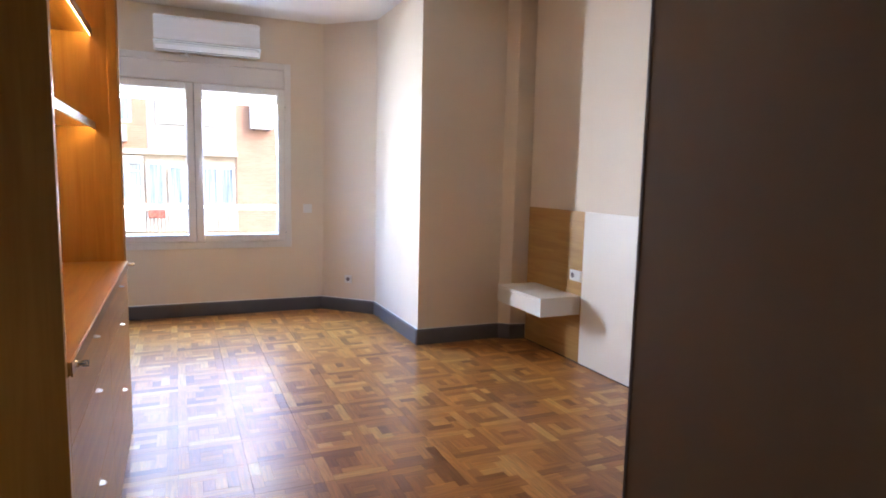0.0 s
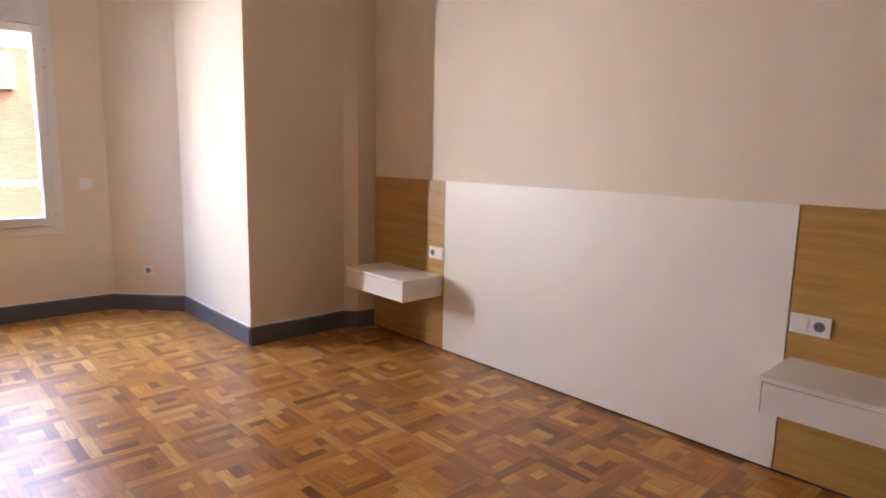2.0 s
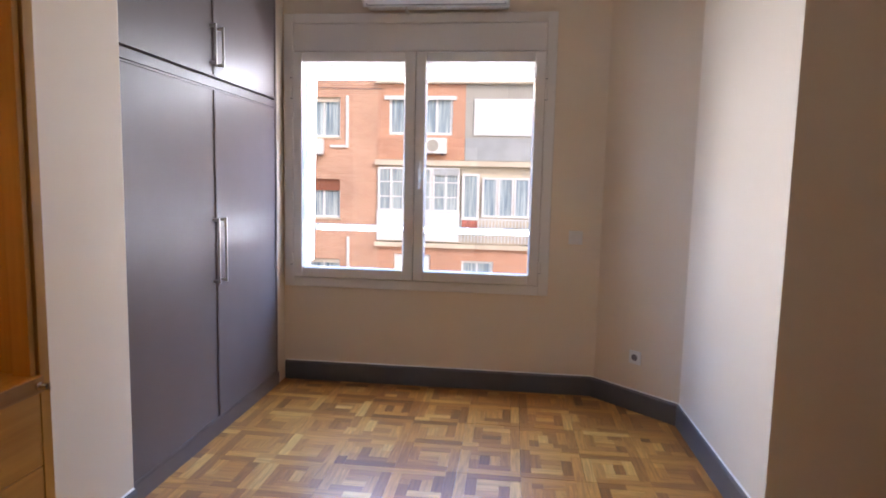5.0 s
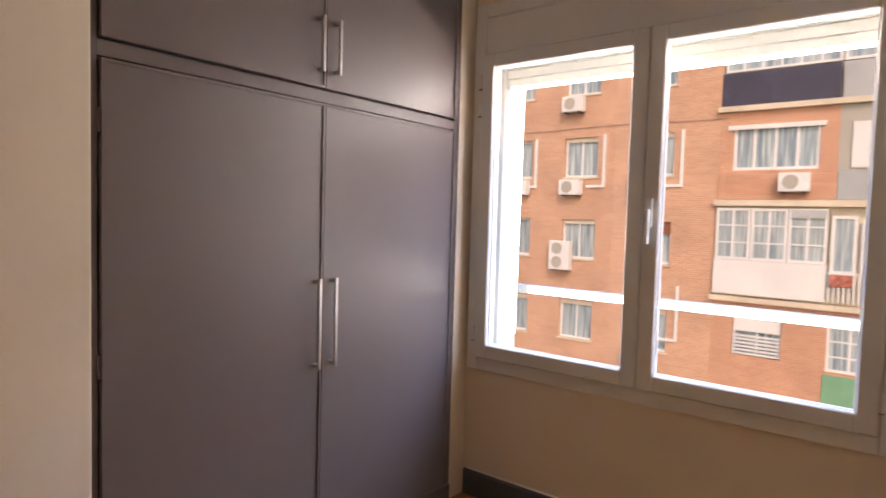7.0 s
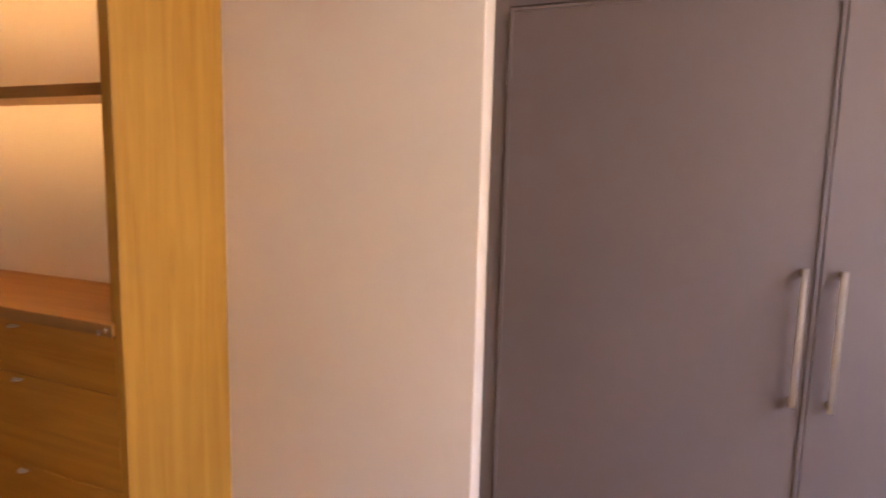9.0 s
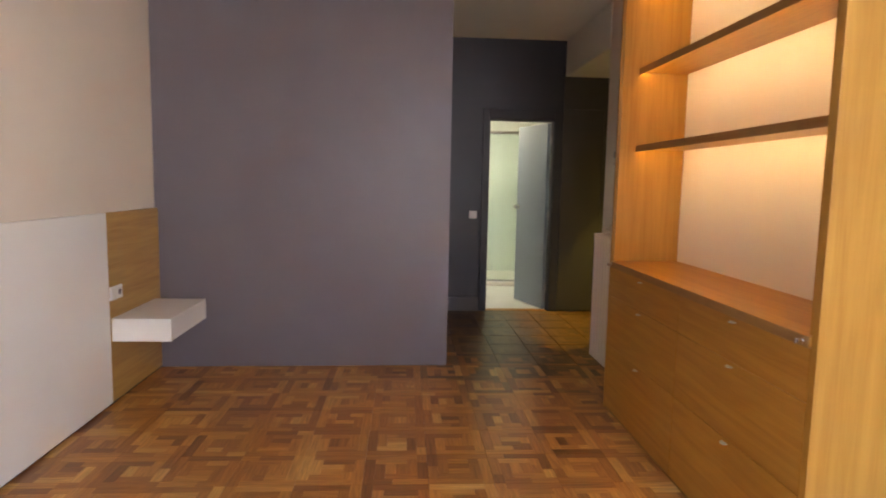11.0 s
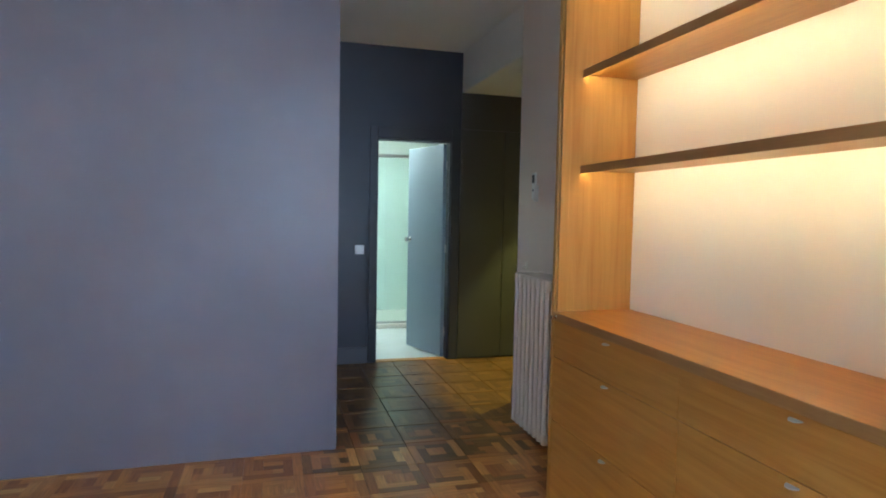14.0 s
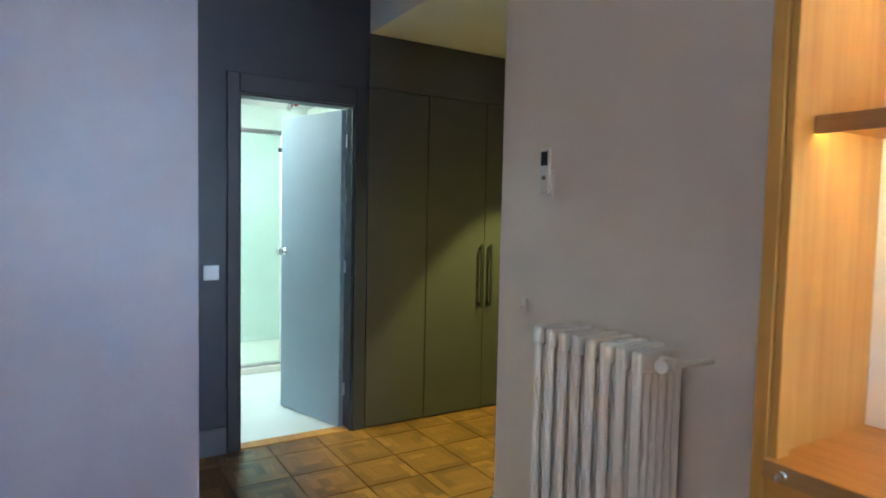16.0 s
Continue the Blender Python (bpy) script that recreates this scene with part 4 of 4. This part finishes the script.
# lower storeys
part("bay_brick_wall", pierced(-4.188, 1.978, -9.5, -0.96, [(-3.55, -2.2, -2.60, -1.22), (-1.05, 0.1, -2.72, -1.40)], FY, FY + 0.3), BRICK_RED, apt)
far_window(-3.55, -2.2, -2.60, -1.22, 2)
bm = bmesh.new()
block(bm, -3.53, -2.22, FY + 0.06, FY + 0.09, -1.85, -1.23)
for k in range(6):
    block(bm, -3.53, -2.22, FY - 0.05, FY - 0.02, -2.56 + k * 0.11, -2.50 + k * 0.11)
part("shutter_grille", bm, FAC_WHITE, apt)
far_window(-1.05, 0.1, -2.72, -1.40, 2, FY + 0.05, 0.08, 3)
ribbed("balcony_panel", -1.1, 1.9, -3.75, -2.8, FAC_GREEN)


def outdoor_unit(x, z, fans=1):
    h = 0.55 if fans == 1 else 1.05
    o = thing("outdoor_unit", (x + 0.4, FY - 0.2, z), "white outdoor air conditioning unit on the brick facade", "air conditioner", "outdoor units on the facade")
    part("casing", box(x, x + 0.80, FY - 0.38, FY - 0.06, z, z + h, 0.02), FAC_WHITE, o)
    for k in range(fans):
        zc = z + 0.28 + 0.5 * k
        part("grille", spun((x + 0.32, FY - 0.381, zc), (0, -1, 0), [(0, 0.21), (0.015, 0.21), (0.015, 0.17), (0.004, 0.16), (0.004, 0.05), (0.016, 0.04)], 18), STUCCO, o)
    bm = bmesh.new()
    for s in (0.12, 0.64):
        block(bm, x + s, x + s + 0.04, FY - 0.36, FY - 0.001, z - 0.05, z - 0.001)
    part("bracket", bm, FAC_DARK, o)
    return o


u1 = outdoor_unit(-9.55, 2.33)
for x, z in ((-12.6, 2.33), (-11.72, 2.33), (-6.95, 2.33), (-12.2, 5.30), (-9.55, 5.30), (-6.85, 5.30), (-6.95, -3.55), (-2.45, 2.42), (-4.0, -9.0)):
    copy_thing(u1, pose(x + 0.4, FY - 0.2, z))
outdoor_unit(-9.85, -0.40, 2)
outdoor_unit(2.45, 3.05, 2)
bm = bmesh.new()
for x, z in ((-8.02, 2.9), (-5.35, 2.9), (-10.75, 2.9), (-5.3, -2.2)):
    block(bm, x, x + 0.09, FY - 0.08, FY - 0.005, z - 0.3, z + 1.55)
    block(bm, x - 0.6, x, FY - 0.08, FY - 0.005, z - 0.3, z - 0.21)
tagged(part("duct_cover", bm, FAC_WHITE), "white plastic pipe ducts on the brick facade", "pipe duct", "", "stuff")
bm = bmesh.new()
for k in range(24):
    x = -28 + k * 1.0
    tube(bm, (x, FY - 0.04, 4.72 + 0.03 * math.sin(k)), (x + 1.0, FY - 0.04, 4.72 + 0.03 * math.sin(k + 1)), 0.009, 5)
tagged(part("facade_cable", bm, FAC_DARK), "dark cable strung along the brick facade", "cable", "", "stuff")

# ---- parquet: squares of concentric staves ----
TILE, GX, GY, SW, GAP = 0.305, 0.810, 2.440, 0.0505, 0.0001
TILE_JOINT, HALL_JOINT = 0.0004, 0.0030


def stave_rects():
    """(x0, x1, y0, y1, along_x) of the staves of one square, from its corner."""
    out, lo, hi = [], 0.0, TILE
    for ringno in range(2):
        w = SW
        out += [(lo, hi - w, lo, lo + w, 1), (hi - w, hi, lo, hi - w, 0), (lo + w, hi, hi - w, hi, 1), (lo, lo + w, lo + w, hi, 0)]
        lo, hi = lo + w, hi - w
    m = (lo + hi) / 2
    out += [(lo, hi, lo, m, 1), (lo, hi, m, hi, 1)]
    return out


def add_stave(verts, faces, x0, x1, y0, y1, top):
    """Slightly eased block, 9 faces."""
    e, b = 0.0003, len(verts)
    for z, k in ((-0.0108, 0), (top - 0.0003, 0), (top, e)):
        verts += [(x0 + k, y0 + k, z), (x1 - k, y0 + k, z), (x1 - k, y1 - k, z), (x0 + k, y1 - k, z)]
    for r in (0, 4):
        for i in range(4):
            j = (i + 1) % 4
            faces.append((b + r + i, b + r + j, b + r + 4 + j, b + r + 4 + i))
    faces.append((b + 8, b + 9, b + 10, b + 11))


def region(cx, cy):
    if cy > 0.3 and cx > -0.9 and not (cy < 0.62 and cx > 0.62):
        return (-0.86, 2.73, -9, 6.14)
    return (-2.16, 0.62, BY - 0.004, 9)


RECTS = stave_rects()
rest = {(a, b): ([], []) for a in (0, 1) for b in (0, 1)}
singles, shared = [], {}
rs, shade_rs = random.Random(11), random.Random(23)
for i in range(-10, 8):
    for j in range(-13, 13):
        ox, oy = GX + i * TILE, GY + j * TILE
        cx, cy = ox + TILE / 2, oy + TILE / 2
        if not ((-0.95 < cx < 2.85 and 0.3 < cy < 6.25) or (-2.25 < cx < 0.75 and -1.5 < cy <= 0.3)):
            continue
        if (cx > 1.9 and cy > 4.75) or (cx > 0.8 and cy < 0.35):
            continue
        rg = region(cx, cy)
        near = 0.0 < cx < 1.9 and 1.5 < cy < 3.1
        # rises into the hall: more staves in shade tones, wider open joints
        shade_wear = max(0.0, min(1.0, (1.25 - cy) / 1.2)) if cx < 0.8 else 0.0
        cut = []
        for x0, x1, y0, y1, ax in RECTS:
            n = rs.random()
            f = rs.choice((0.34, 0.5, 0.66))
            if n < 0.30 and max(x1 - x0, y1 - y0) > 0.12:
                xm, ym = x0 + f * (x1 - x0), y0 + f * (y1 - y0)
                cut += [(x0, xm, y0, y1, 1), (xm, x1, y0, y1, 1)] if ax else [(x0, x1, y0, ym, 0), (x0, x1, ym, y1, 0)]
            else:
                cut.append((x0, x1, y0, y1, ax))
        for x0, x1, y0, y1, ax in cut:
            if (i + j) % 2:
                x0, x1, y0, y1, ax = y0, y1, x0, x1, 1 - ax
            a, b, c, d = ox + x0 + GAP, ox + x1 - GAP, oy + y0 + GAP, oy + y1 - GAP
            e = TILE_JOINT + (HALL_JOINT - TILE_JOINT) * shade_wear
            a, b, c, d = max(a, ox + e), min(b, ox + TILE - e), max(c, oy + e), min(d, oy + TILE - e)
            a, b, c, d = max(a, rg[0]), min(b, rg[1]), max(c, rg[2]), min(d, rg[3])
            if b - a < 0.004 or d - c < 0.004:
                continue
            if near and len(singles) < 300:
                singles.append((a, b, c, d, ax))
            else:
                add_stave(*rest[ax, int(shade_rs.random() < shade_wear)], a, b, c, d, rs.uniform(-0.0002, 0.0))

for a, b, c, d, ax in singles:
    ln, wd_ = (b - a, d - c) if ax else (d - c, b - a)
    key = (round(ln, 4), round(wd_, 4))
    if key not in shared:
        vs, fs = [], []
        add_stave(vs, fs, -ln / 2, ln / 2, -wd_ / 2, wd_ / 2, 0.0)
        me = bpy.data.meshes.new("stave")
        me.from_pydata(vs, [], fs)
        me.materials.append(STAVE_ONE)
        shared[key] = me
    o = new("stave", shared[key])
    o.parent = FLOOR
    o.location = Vector(((a + b) / 2, (c + d) / 2, rs.uniform(-0.0002, 0.0))) - ORIGIN[FLOOR]
    if not ax:
        o.rotation_euler = (0, 0, radians(90))
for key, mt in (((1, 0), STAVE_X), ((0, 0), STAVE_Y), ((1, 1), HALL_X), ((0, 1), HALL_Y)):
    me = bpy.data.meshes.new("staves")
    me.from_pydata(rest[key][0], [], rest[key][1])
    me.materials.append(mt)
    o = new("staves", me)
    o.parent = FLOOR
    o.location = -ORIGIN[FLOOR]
    tagged(o, "dull oak parquet staves in the hall, darkened for its shade" if key[1] else "honey and brown oak parquet staves", "", "", "stuff")
